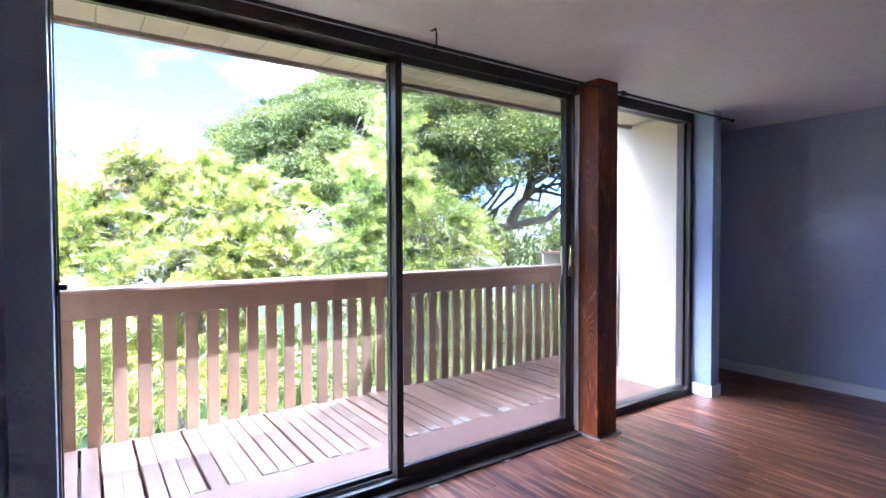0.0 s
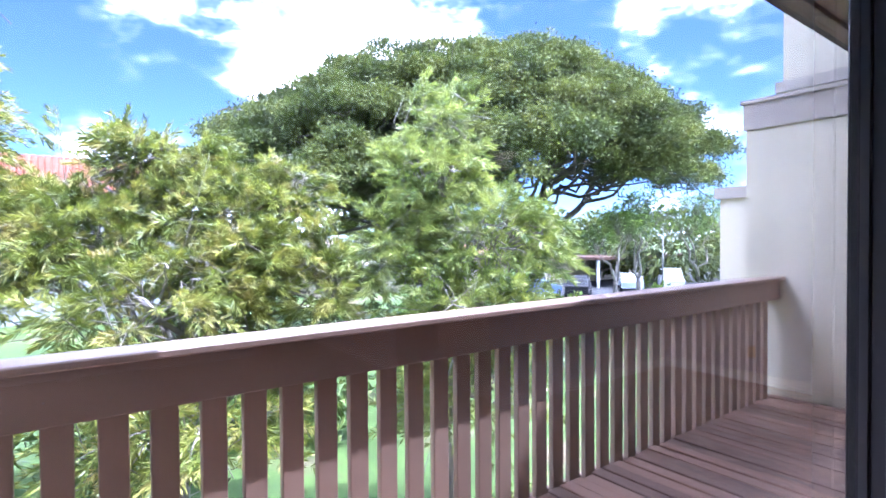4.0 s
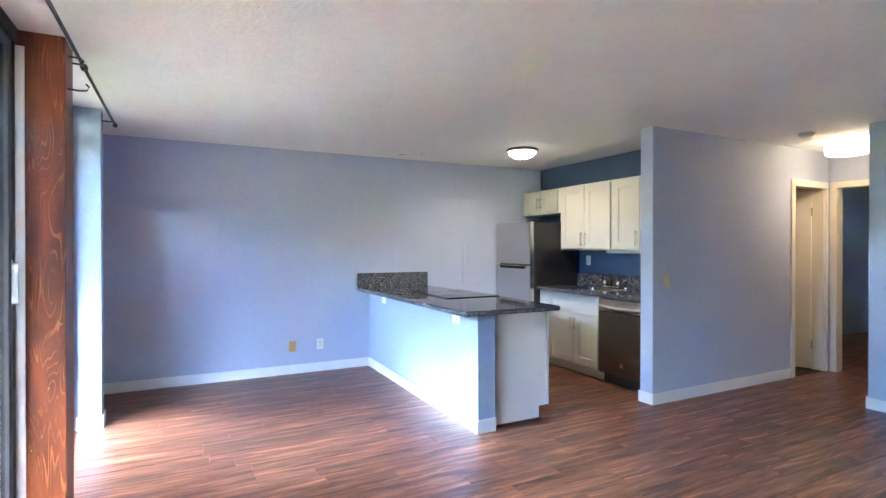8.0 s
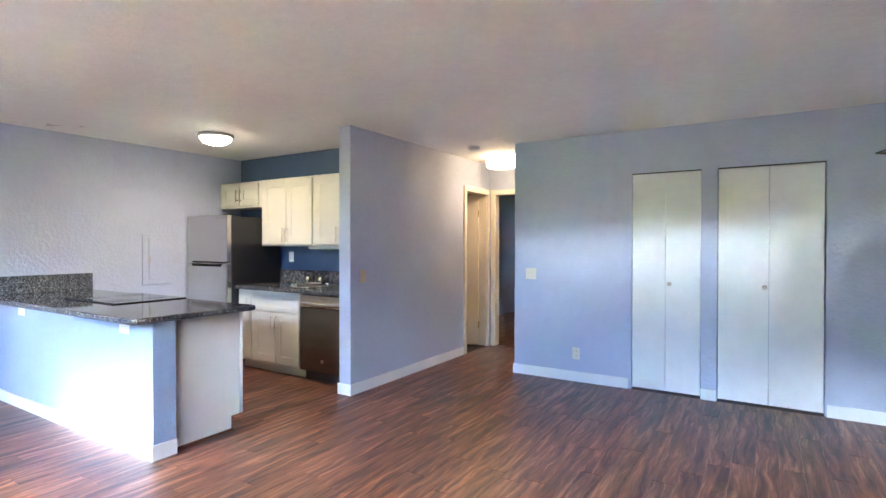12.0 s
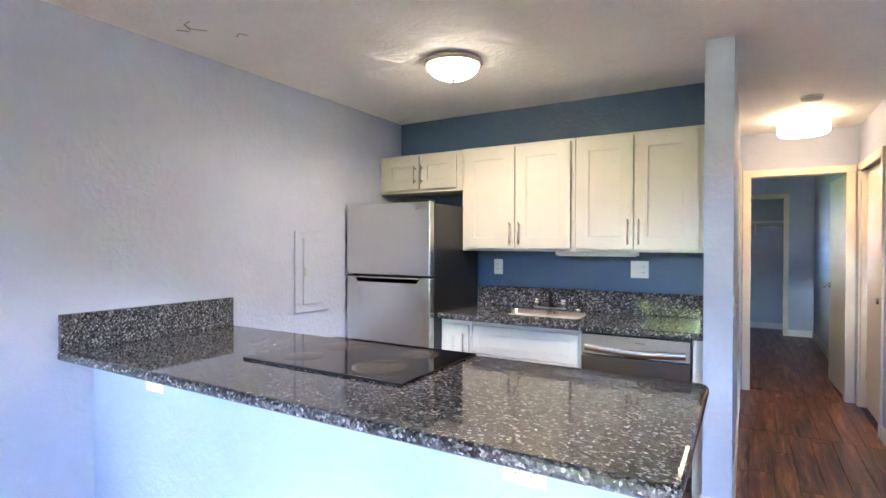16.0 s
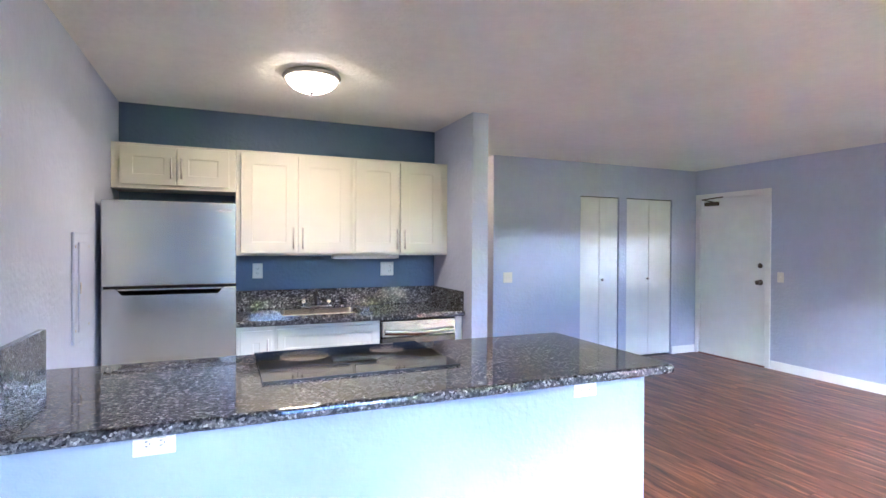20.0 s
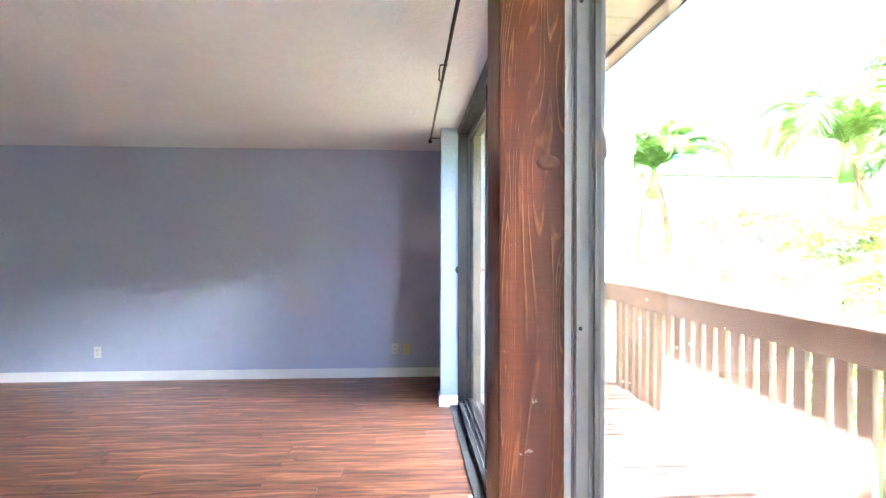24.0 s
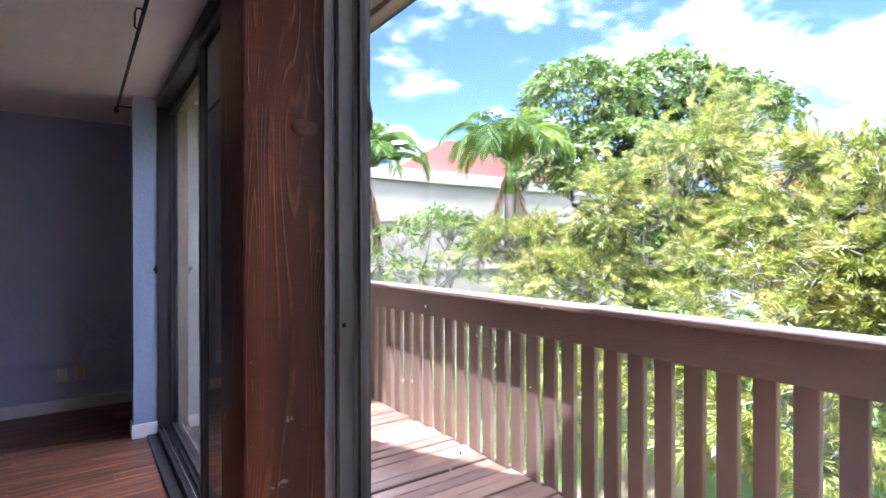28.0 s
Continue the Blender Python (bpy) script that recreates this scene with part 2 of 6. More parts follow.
def boards(name, dark, mid, light, axis, rough, scale=1.0, coat=0.0, along=0.9, relief=0.12, blend=0.55):
    """Wood with long grain along an axis; each board has its own tone."""
    m = Mat(name, mid, rough).world()
    st = [9.0, 9.0, 9.0]
    st[axis] = along
    rnd = m.random()
    shift = m.n.new("ShaderNodeVectorMath")
    shift.operation = "MULTIPLY_ADD"
    comb = m.n.new("ShaderNodeCombineXYZ")
    for k in range(3):
        m.l.new(rnd, comb.inputs[k])
    m.l.new(comb.outputs[0], shift.inputs[0])
    shift.inputs[1].default_value = (31.0, 17.0, 9.0)
    m.l.new(m.vec, shift.inputs[2])
    m.vec = shift.outputs[0]
    big = m.noise(1.0 * scale, 4, 0.6, tuple(st), 1.4)
    st[axis] = along * 0.4
    thin = m.noise(5.0 * scale, 4, 0.6, tuple(st), 0.6)
    c = m.ramp(big, [(0.32, dark), (0.5, mid), (0.7, light)])
    c = m.mix(blend, c, m.ramp(thin, [(0.3, dark), (0.7, light)]))
    m.colour(c)
    m.tint(rnd, 0.72, 1.2)
    m.gloss(thin, rough - 0.05, rough + 0.1)
    m.bump(thin, relief, 0.002)
    m.b.inputs["Coat Weight"].default_value = coat
    m.b.inputs["Coat Roughness"].default_value = 0.16
    return m




def acacia():
    """Dark glossy laminate: wavy figure along y, dark knots, fine grain; each plank has its own piece of it."""
    m = Mat("acacia_laminate", (0.16, 0.065, 0.035), 0.3, 0.0, 0.3).world()
    rnd = m.random()
    shift = m.n.new("ShaderNodeVectorMath")
    shift.operation = "MULTIPLY_ADD"
    comb = m.n.new("ShaderNodeCombineXYZ")
    for k in range(3):
        m.l.new(rnd, comb.inputs[k])
    m.l.new(comb.outputs[0], shift.inputs[0])
    shift.inputs[1].default_value = (31.0, 17.0, 9.0)
    m.l.new(m.vec, shift.inputs[2])
    m.vec = shift.outputs[0]
    sway = m.n.new("ShaderNodeCombineXYZ")
    m.l.new(m.math("MULTIPLY", m.math("SUBTRACT", m.noise(3.2, 2, 0.5, (1.6, 1, 1)), 0.5), 0.07), sway.inputs[0])
    bent = m.n.new("ShaderNodeVectorMath")
    m.l.new(m.vec, bent.inputs[0])
    m.l.new(sway.outputs[0], bent.inputs[1])
    m.vec = bent.outputs[0]
    figure = m.noise(2.0, 4, 0.6, (13.0, 0.95, 1), 0.35)
    grain = m.noise(9.0, 3, 0.6, (9.0, 0.7, 1), 0.3)
    knot = m.ramp(m.noise(2.4, 2, 0.5, (5.0, 1.0, 1), 0.6), [(0.64, 0.0), (0.76, 1.0)])
    c = m.ramp(figure, [(0.33, (0.04, 0.015, 0.009)), (0.43, (0.11, 0.043, 0.024)), (0.55, (0.195, 0.08, 0.042)), (0.7, (0.4, 0.185, 0.095))])
    m.colour(m.mix(m.math("MULTIPLY", knot, 0.6), c, (0.045, 0.016, 0.01)))
    m.tint(grain, 0.7, 1.28)
    m.tint(rnd, 0.85, 1.15)
    m.gloss(grain, 0.29, 0.34)
    m.bump(grain, 0.02, 0.001)
    return m.m


M_PLANK = acacia()
M_SUBFLOOR = painted("subfloor", (0.03, 0.012, 0.008), 0.6)


def timber():
    """Rough-sawn stained post: broad tone, wandering growth rings with pale raised edges, saw marks across."""
    m = Mat("stained_rough_timber", (0.13, 0.04, 0.016), 0.42)
    tone = m.noise(2.2, 3, 0.55, (2.5, 2.5, 0.4), 0.4)
    m.colour(m.ramp(tone, [(0.3, (0.045, 0.011, 0.004)), (0.5, (0.145, 0.034, 0.01)), (0.72, (0.31, 0.08, 0.022))]))
    rings = m.math("SINE", m.math("MULTIPLY", m.noise(1.1, 2, 0.45, (4.5, 4.5, 0.6), 0.9), 170.0), 0.0)
    patch = m.ramp(m.noise(5, 4, 0.6, (2, 2, 0.8)), [(0.42, 0.0), (0.62, 1.0)])
    edge = m.math("MULTIPLY", m.ramp(rings, [(0.6, 0.0), (0.95, 1.0)]), patch)
    m.colour(m.mix(m.math("MULTIPLY", edge, 0.6), m.col, (0.46, 0.17, 0.05)))
    saw = m.noise(26, 3, 0.6, (0.6, 0.6, 7.0))
    m.tint(saw, 0.88, 1.1)
    dark = m.ramp(m.noise(3.2, 3, 0.6, (2, 2, 0.7)), [(0.6, 0.0), (0.72, 1.0)])
    m.colour(m.mix(m.math("MULTIPLY", dark, 0.7), m.col, (0.028, 0.011, 0.006)))
    chips = m.ramp(m.noise(22, 3, 0.6), [(0.71, 0.0), (0.74, 1.0)])
    m.colour(m.mix(m.math("MULTIPLY", chips, 0.8), m.col, (0.4, 0.3, 0.22)))
    m.bump(edge, 0.5, 0.004)
    m.bump(saw, 0.22, 0.002)
    m.gloss(tone, 0.34, 0.5)
    return m.m


M_POST = timber()
M_TOE = boards("dark_red_wood", (0.05, 0.012, 0.006), (0.12, 0.035, 0.015), (0.2, 0.07, 0.03), 0, 0.4).m

d = Mat("brown_deck_paint", (0.31, 0.185, 0.122), 0.5).world()
d.tint(d.random(), 0.72, 1.2)
d.tint(d.noise(2.2, 4), 0.78, 1.14)
place = d.n.new("ShaderNodeSeparateXYZ")
d.l.new(d.vec, place.inputs[0])
ends = d.ramp(d.math("SUBTRACT", 3.0, place.outputs["Y"]), [(0.0, 0.0), (0.2, 0.2)])
peel = d.ramp(d.math("ADD", d.noise(3.4, 7, 0.7, (3.2, 1, 1)), ends), [(0.67, 0.0), (0.71, 1.0)])
d.colour(d.mix(peel, d.col, (0.5, 0.46, 0.42)))
d.bump(d.noise(7, 4, 0.6, (20, 1, 1)), 0.25, 0.003)
d.gloss(d.noise(4, 3), 0.32, 0.65)
M_DECK = d.m
d = Mat("brown_rail_paint", (0.33, 0.22, 0.16), 0.5).world()
d.tint(d.random(), 0.9, 1.1)
d.tint(d.noise(2.5, 5), 0.85, 1.1)
chip = d.ramp(d.noise(9, 4, 0.6), [(0.74, 0.0), (0.76, 1.0)])
d.colour(d.mix(chip, d.col, (0.42, 0.33, 0.28)))
d.bump(d.noise(8, 4, 0.6, (12, 12, 1)), 0.15, 0.002)
M_RAIL = d.m
d = Mat("painted_concrete", (0.25, 0.152, 0.11), 0.55).world()
d.tint(d.noise(1.6, 5), 0.85, 1.12)
d.bump(d.noise(50, 3), 0.12, 0.002)
M_STRIP = d.m


# ---- building helpers ----
def bm_box(bm, x0, x1, y0, y1, z0, z1, bevel=0.0, seg=1):
    v = [bm.verts.new((x, y, z)) for x in (x0, x1) for y in (y0, y1) for z in (z0, z1)]
    faces = [bm.faces.new([v[k] for k in q]) for q in ((0, 1, 3, 2), (4, 6, 7, 5), (0, 4, 5, 1), (2, 3, 7, 6), (0, 2, 6, 4), (1, 5, 7, 3))]
    if bevel:
        edges = list({e for f in faces for e in f.edges})
        bmesh.ops.bevel(bm, geom=edges, offset=bevel, segments=seg, affect="EDGES", profile=0.5)
    return bm


def box(x0, x1, y0, y1, z0, z1, bevel=0.0, seg=1):
    return bm_box(bmesh.new(), min(x0, x1), max(x0, x1), min(y0, y1), max(y0, y1), min(z0, z1), max(z0, z1), bevel, seg)


def pierced(x0, x1, y0, y1, holes, z1=None):
    """A wall in the xz plane, from y0 to y1, as one mesh with rectangular holes (x0, x1, z0, z1)."""
    z1 = z1 or HT
    xs = sorted({x0, x1, *[h[0] for h in holes], *[h[1] for h in holes]})
    zs = sorted({0.0, z1, *[h[2] for h in holes], *[h[3] for h in holes]})
    bm = bmesh.new()
    V = {}

    def v(i, j, y):
        if (i, j, y) not in V:
            V[i, j, y] = bm.verts.new((xs[i], y, zs[j]))
        return V[i, j, y]

    def full(i, j):
        if not (0 <= i < len(xs) - 1 and 0 <= j < len(zs) - 1):
            return False
        cx, cz = (xs[i] + xs[i + 1]) / 2, (zs[j] + zs[j + 1]) / 2
        return not any(h[0] < cx < h[1] and h[2] < cz < h[3] for h in holes)

    for i in range(len(xs) - 1):
        for j in range(len(zs) - 1):
            if full(i, j):
                bm.faces.new((v(i, j, y0), v(i + 1, j, y0), v(i + 1, j + 1, y0), v(i, j + 1, y0)))
                bm.faces.new((v(i, j, y1), v(i, j + 1, y1), v(i + 1, j + 1, y1), v(i + 1, j, y1)))
                for di, dj, a, b in ((-1, 0, (i, j), (i, j + 1)), (1, 0, (i + 1, j), (i + 1, j + 1)), (0, -1, (i, j), (i + 1, j)), (0, 1, (i, j + 1), (i + 1, j + 1))):
                    if not full(i + di, j + dj):
                        bm.faces.new((v(*a, y0), v(*b, y0), v(*b, y1), v(*a, y1)))
    bmesh.ops.recalc_face_normals(bm, faces=bm.faces)
    return bm


def swapped(bm):
    """Turn a wall built along x into one along y."""
    for p in bm.verts:
        p.co.x, p.co.y = p.co.y, p.co.x
    bmesh.ops.reverse_faces(bm, faces=bm.faces)
    return bm


def lathe(profile, at=(0, 0, 0), n=28, turn=None):
    """Revolve (radius, height) pairs round the z axis."""
    bm = bmesh.new()
    rings = []
    for r, z in profile:
        if r < 1e-5:
            rings.append([bm.verts.new((0, 0, z))])
        else:
            rings.append([bm.verts.new((r * math.cos(2 * math.pi * k / n), r * math.sin(2 * math.pi * k / n), z)) for k in range(n)])
    for a, b in zip(rings, rings[1:]):
        for k in range(n):
            if len(a) == 1 and len(b) > 1:
                bm.faces.new((a[0], b[(k + 1) % n], b[k]))
            elif len(b) == 1 and len(a) > 1:
                bm.faces.new((a[k], a[(k + 1) % n], b[0]))
            elif len(a) > 1:
                bm.faces.new((a[k], a[(k + 1) % n], b[(k + 1) % n], b[k]))
    for f in bm.faces:
        f.smooth = True
    bmesh.ops.recalc_face_normals(bm, faces=bm.faces)
    if turn is not None:
        bmesh.ops.transform(bm, matrix=turn, verts=bm.verts)
    bmesh.ops.translate(bm, vec=at, verts=bm.verts)
    return bm


def tube(points, radius, n=10, bm=None, taper=1.0):
    """A round bar along points; the radius runs to radius * taper."""
    bm = bm or bmesh.new()
    pts = [Vector(p) for p in points]
    rings = []
    for k, p in enumerate(pts):
        d = (pts[min(k + 1, len(pts) - 1)] - pts[max(k - 1, 0)]).normalized()
        a = d.orthogonal().normalized() if abs(d.z) > 0.99 else Vector((0, 0, 1)).cross(d).normalized()
        b = d.cross(a)
        r = radius * (1 + (taper - 1) * k / max(1, len(pts) - 1))
        rings.append([bm.verts.new(p + r * (a * math.cos(2 * math.pi * j / n) + b * math.sin(2 * math.pi * j / n))) for j in range(n)])
    for r0, r1 in zip(rings, rings[1:]):
        for j in range(n):
            bm.faces.new((r0[j], r0[(j + 1) % n], r1[(j + 1) % n], r1[j])).smooth = True
    bm.faces.new(rings[0][::-1])
    bm.faces.new(rings[-1])
    return bm


def mesh_of(name, bm, material):
    me = bpy.data.meshes.new(name)
    bm.to_mesh(me)
    bm.free()
    me.materials.append(material)
    return me


def part(name, bm, material, parent, label=""):
    ob = new(name, mesh_of(name, bm, material))
    ob.parent = parent
    return tagged(ob, label)


def solid(name, bm, material, label="", category="", group="", kind=""):
    return tagged(new(name, mesh_of(name, bm, material)), label, category, group, kind)


def thing(name, label="", category="", group="", kind="", at=(0, 0, 0)):
    ob = new(name)
    ob.location = at
    return tagged(ob, label, category, group, kind)


def structure(name, bm, material, label=""):
    return solid(name, bm, material, label, kind="structure")


def many(name, me, places, parent):
    """Pieces that share one mesh, at the given places (x, y, z) or matrices, under one parent."""
    for p in places:
        ob = new(name, me)
        ob.parent = parent
        ob.matrix_basis = p if isinstance(p, Matrix) else Matrix.Translation(p)


# ---- the flat: walls, floor, ceiling ----
XW, XE, YC, YK, HT = -1.58, 5.0, -3.83, -3.03, 2.44
WT = 0.12


def boxes(rows, bevel=0.0):
    bm = bmesh.new()
    for r in rows:
        bm_box(bm, *r, bevel)
    return bm


structure("floor", boxes([(XW - 0.3, XE + 0.2, -9.7, 2.14, -0.2, -0.012), (XW - 0.3, -0.63, 2.14, 2.9, -0.2, -0.012), (4.08, XE + 0.2, 2.14, 2.9, -0.2, -0.012)]), M_SUBFLOOR, "dark reddish-brown acacia laminate floor with glossy planks")
structure("ceiling", boxes([(XW - 0.3, XE + 0.2, -9.7, 2.262, HT, HT + 0.2), (XW - 0.3, -0.545, 2.262, 2.87, HT, HT + 0.2), (3.95, XE + 0.2, 2.262, 2.87, HT, HT + 0.2)]), M_CEIL, "off-white lightly textured ceiling with old patch marks")
# east wall, kitchen back wall, partition with its end
structure("wall_east", box(XE, XE + 0.14, YK - 0.12, 2.87, 0, HT), M_WALL, "periwinkle blue painted wall")
structure("wall_kitchen_back", box(2.566, XE, YK - 0.12, YK, 0, HT), M_NAVY, "dark blue accent wall behind the kitchen units")
structure("wall_partition", swapped(pierced(-5.03, -2.258, 2.433, 2.566, [(-4.96, -4.38, 0.0, 2.05)])), M_WALL, "periwinkle partition wall between kitchen and hall")
# wall with the closets: openings for two bifold pairs
structure("wall_closets", pierced(XW, 1.527, YC - WT, YC, [(-0.259, 0.332, 0.0, 2.035), (-1.147, -0.384, 0.0, 2.035)]), M_WALL, "periwinkle blue painted wall with two closets")
structure("wall_closet_insides", boxes([(-1.3, 0.5, YC - 0.72, YC - 0.66, 0, HT), (-1.3, -1.24, YC - 0.66, YC - WT, 0, HT), (0.44, 0.5, YC - 0.66, YC - WT, 0, HT)]), M_WALL)
structure("wall_hall_west", swapped(pierced(-5.03, YC - WT, 1.407, 1.527, [(-4.93, -4.12, 0.0, 2.05)])), M_WALL, "periwinkle hall wall")
structure("wall_hall_end", pierced(1.407, 2.566, -5.15, -5.03, [(1.6, 2.36, 0.0, 2.05)]), M_WALL, "hall end wall above the bedroom door")
structure("wall_west", swapped(pierced(YC - WT, 2.87, XW - 0.14, XW, [(-3.76, -2.83, 0.0, 2.06)])), M_WALL, "periwinkle blue painted wall with the entrance door")
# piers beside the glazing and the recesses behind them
structure("wall_pier_west", box(-0.643, -0.513, 1.975, 2.262, 0, HT), M_WALL_DIMMED, "blue pier beside the sliding door, darkened against window light")
structure("wall_pier_east", box(3.95, 4.08, 1.965, 2.262, 0, HT), M_WALL_DIMMED, "blue pier beside the fixed window, darkened against window light")
structure("wall_recess_west", boxes([(XW, -0.545, 2.75, 2.81, 0, HT), (-0.6, -0.545, 2.262, 2.75, 0, HT)]), M_WALL)
structure("wall_recess_east", boxes([(3.95, XE, 2.75, 2.81, 0, HT), (3.95, 4.01, 2.262, 2.75, 0, HT)]), M_WALL)
# bedroom beyond the hall, and dark rooms behind the side doors
for bx in ((1.4, 1.5, -9.6, -5.15, 0, HT), (2.566, 3.6, -5.15, -5.1, 0, HT), (1.5, 1.88, -8.85, -8.75, 0, HT), (3.45, 3.6, -8.85, -8.75, 0, HT), (1.88, 3.45, -8.85, -8.75, 2.1, HT), (1.5, 3.6, -9.5, -9.4, 0, HT)):
    structure("wall_bedroom", box(*bx), M_WALL, "blue bedroom wall around an open closet")
# opening added out of view, sized by the daylight the bedroom needs
structure("wall_bedroom", swapped(pierced(-9.6, -5.15, 3.6, 3.7, [(-7.1, -6.75, 1.62, 2.05)])), M_WALL, "blue bedroom wall with an added unseen opening for daylight")
structure("wall_bathroom", boxes([(3.3, 3.4, -5.1, YK - 0.12, 0, HT), (2.566, 3.3, -5.1, -5.03, 0, HT)]), M_WHITEWALL, "plain bathroom walls behind the side door")
structure("wall_linen", boxes([(0.6, 0.7, -5.1, YC - WT, 0, HT), (0.7, 1.407, -5.1, -5.03, 0, HT)]), M_WHITEWALL)
# low peninsula wall
structure("wall_peninsula", box(2.53, XE, -0.69, -0.54, 0, 0.872), M_WALL_DIMMED, "blue half-height wall under the counter, darkened against window light")

# baseboards: each run with a rounded top
def baseboard(x0, x1, y0, y1, h=0.1):
    bm = box(x0, x1, y0, y1, 0, h)
    top = [e for e in bm.edges if all(abs(v.co.z - h) < 1e-6 for v in e.verts)]
    bmesh.ops.bevel(bm, geom=top, offset=0.006, segments=2, affect="EDGES", profile=0.5)
    return tagged(new("baseboard", mesh_of("baseboard", bm, M_TRIM)), "white painted baseboard", "baseboard", kind="structure")


B = 0.013
for r in ((XE - B, XE, -0.527, 2.75), (2.53 - B, XE - B, -0.54, -0.54 + B), (2.53 - B, 2.53, -0.69, -0.54),
          (2.433 - B, 2.566 + B, -2.258, -2.258 + B), (2.433 - B, 2.433, -4.31, -2.258), (1.527, 1.527 + B, -4.05, YC),
          (0.36, 1.527 + B, YC, YC + B), (-0.384, -0.259, YC, YC + B), (XW + B, -1.16, YC, YC + B),
          (XW, XW + B, -2.765, 2.75), (-0.513, -0.513 + B, 1.975, 2.125), (-0.643 - B, -0.513 + B, 1.975 - B, 1.975), (-0.643 - B, -0.643, 1.975, 2.75),
          (3.95 - B, 3.95, 1.965, 2.125), (3.95 - B, 4.08 + B, 1.965 - B, 1.965), (4.08, 4.08 + B, 1.965, 2.75),
          (1.5, 3.6, -9.4, -9.4 + B), (1.5, 1.82, -8.75, -8.75 + B), (1.5, 1.5 + B, -8.75, -5.95)):
    baseboard(*r)

# ---- glazing ----
GZ0, GZ1 = 0.05, 2.375


def glass_pane(x0, x1, y, z0, z1, parent, mat=M_GLASS):
    ob = part("pane", box(x0, x1, y - 0.002, y + 0.002, z0, z1), mat, parent, "glass tinted to dim the outdoors, with faint specks")
    ob.visible_shadow = False
    return ob


door = thing("sliding_door_1", "dark bronze aluminium sliding glass door to the balcony", "sliding door", kind="structure")
part("head", box(-0.513, 2.42, 2.125, 2.26, 2.375, HT), M_FRAME, door)
part("jamb", box(-0.513, -0.505, 2.125, 2.26, 0, 2.375), M_FRAME, door)
part("jamb", box(2.405, 2.45, 2.138, 2.26, 0, 2.375), M_FRAME, door)
sill = part("sill", boxes([(-0.505, 2.405, 2.125, 2.26, -0.01, 0.03), (-0.505, 2.405, 2.186, 2.204, 0.03, 0.055), (-0.505, 2.405, 2.125, 2.14, 0.03, 0.05)]), M_FRAME, door)
part("track", box(-0.505, 2.405, 2.158, 2.163, 0.03, 0.045), M_TRACK, sill)
part("threshold", box(-0.505, 2.4, 2.055, 2.125, 0.0005, 0.014, 0.003), M_FRAME, door, "dark threshold strip along the floor")
fixed = part("fixed_panel", boxes([(0.976, 1.016, 2.208, 2.248, 0.03, 2.375), (-0.505, -0.499, 2.208, 2.248, 0.03, 2.375), (-0.499, 0.976, 2.208, 2.248, 0.03, 0.075), (-0.499, 0.976, 2.208, 2.248, 2.335, 2.375)], 0.003), M_FRAME, door)
glass_pane(-0.499, 0.976, 2.228, 0.075, 2.335, fixed)
slide = part("sliding_panel", boxes([(0.978, 1.02, 2.142, 2.182, 0.048, 2.372), (2.335, 2.39, 2.142, 2.182, 0.048, 2.372), (1.02, 2.335, 2.142, 2.182, 0.048, 0.105), (1.02, 2.335, 2.142, 2.182, 2.33, 2.372)], 0.003), M_FRAME, door)
glass_pane(1.02, 2.335, 2.162, 0.105, 2.33, slide, M_GLASS_DARK)
part("interlock", box(0.982, 1.012, 2.1825, 2.2075, 0.055, 2.37), M_FRAME, slide)
hb = boxes([(2.352, 2.378, 2.136, 2.142, 1.1, 1.32), (2.352, 2.358, 2.112, 2.136, 1.11, 1.31), (2.356, 2.376, 2.112, 2.118, 1.13, 1.29)], 0.002)
part("handle", hb, M_CHROME, slide, "worn chrome pull handle")
hb = boxes([(2.352, 2.378, 2.182, 2.19, 1.1, 1.32), (2.352, 2.358, 2.19, 2.215, 1.11, 1.31)], 0.002)
part("outer_handle", hb, M_CHROME, slide)
latch = part("latch", boxes([(-0.506, -0.498, 2.11, 2.126, 1.17, 1.23), (-0.503, -0.472, 2.1, 2.118, 1.19, 1.212)], 0.003), M_IRON, door, "black latch lever")

win = thing("window_1", "dark bronze aluminium fixed window to the balcony", "window", kind="structure")
part("frame", boxes([(2.62, 3.95, 2.138, 2.25, 2.36, HT), (2.62, 3.95, 2.138, 2.25, -0.01, 0.06), (3.905, 3.95, 2.138, 2.25, 0.06, 2.36), (2.628, 2.64, 2.138, 2.215, 0.06, 2.36)]), M_FRAME, win)
part("jamb", box(2.641, 2.658, 2.139, 2.215, 0.06, 2.36, 0.002), M_JAMB, win, "grey weathered jamb")
part("stop", boxes([(2.658, 2.672, 2.186, 2.212, 0.06, 2.36), (3.885, 3.905, 2.185, 2.25, 0.06, 2.36)]), M_FRAME_OUT, win)
glass_pane(2.658, 3.905, 2.175, 0.06, 2.36, win)
for z in (0.35, 1.18, 2.05):
    part("screw", lathe([(0, 0.003), (0.005, 0.002), (0.006, 0)], n=10, turn=pose(2.658, 2.152, z, 0, 90, 0)), M_IRON, win)
bm = bmesh.new()
spk = random.Random(3)
for k in range(26):
    sx, sz, sr = spk.uniform(2.72, 3.55), spk.uniform(0.75, 1.4), spk.uniform(0.0012, 0.003)
    ring = [bm.verts.new((sx + sr * math.cos(a * 1.05), 2.1726, sz + sr * spk.uniform(0.8, 1.4) * math.sin(a * 1.05))) for a in range(6)]
    bm.faces.new(ring)
tagged(part("specks", bm, M_CREAM, win, "dried paint specks on the glass"), kind="stuff")
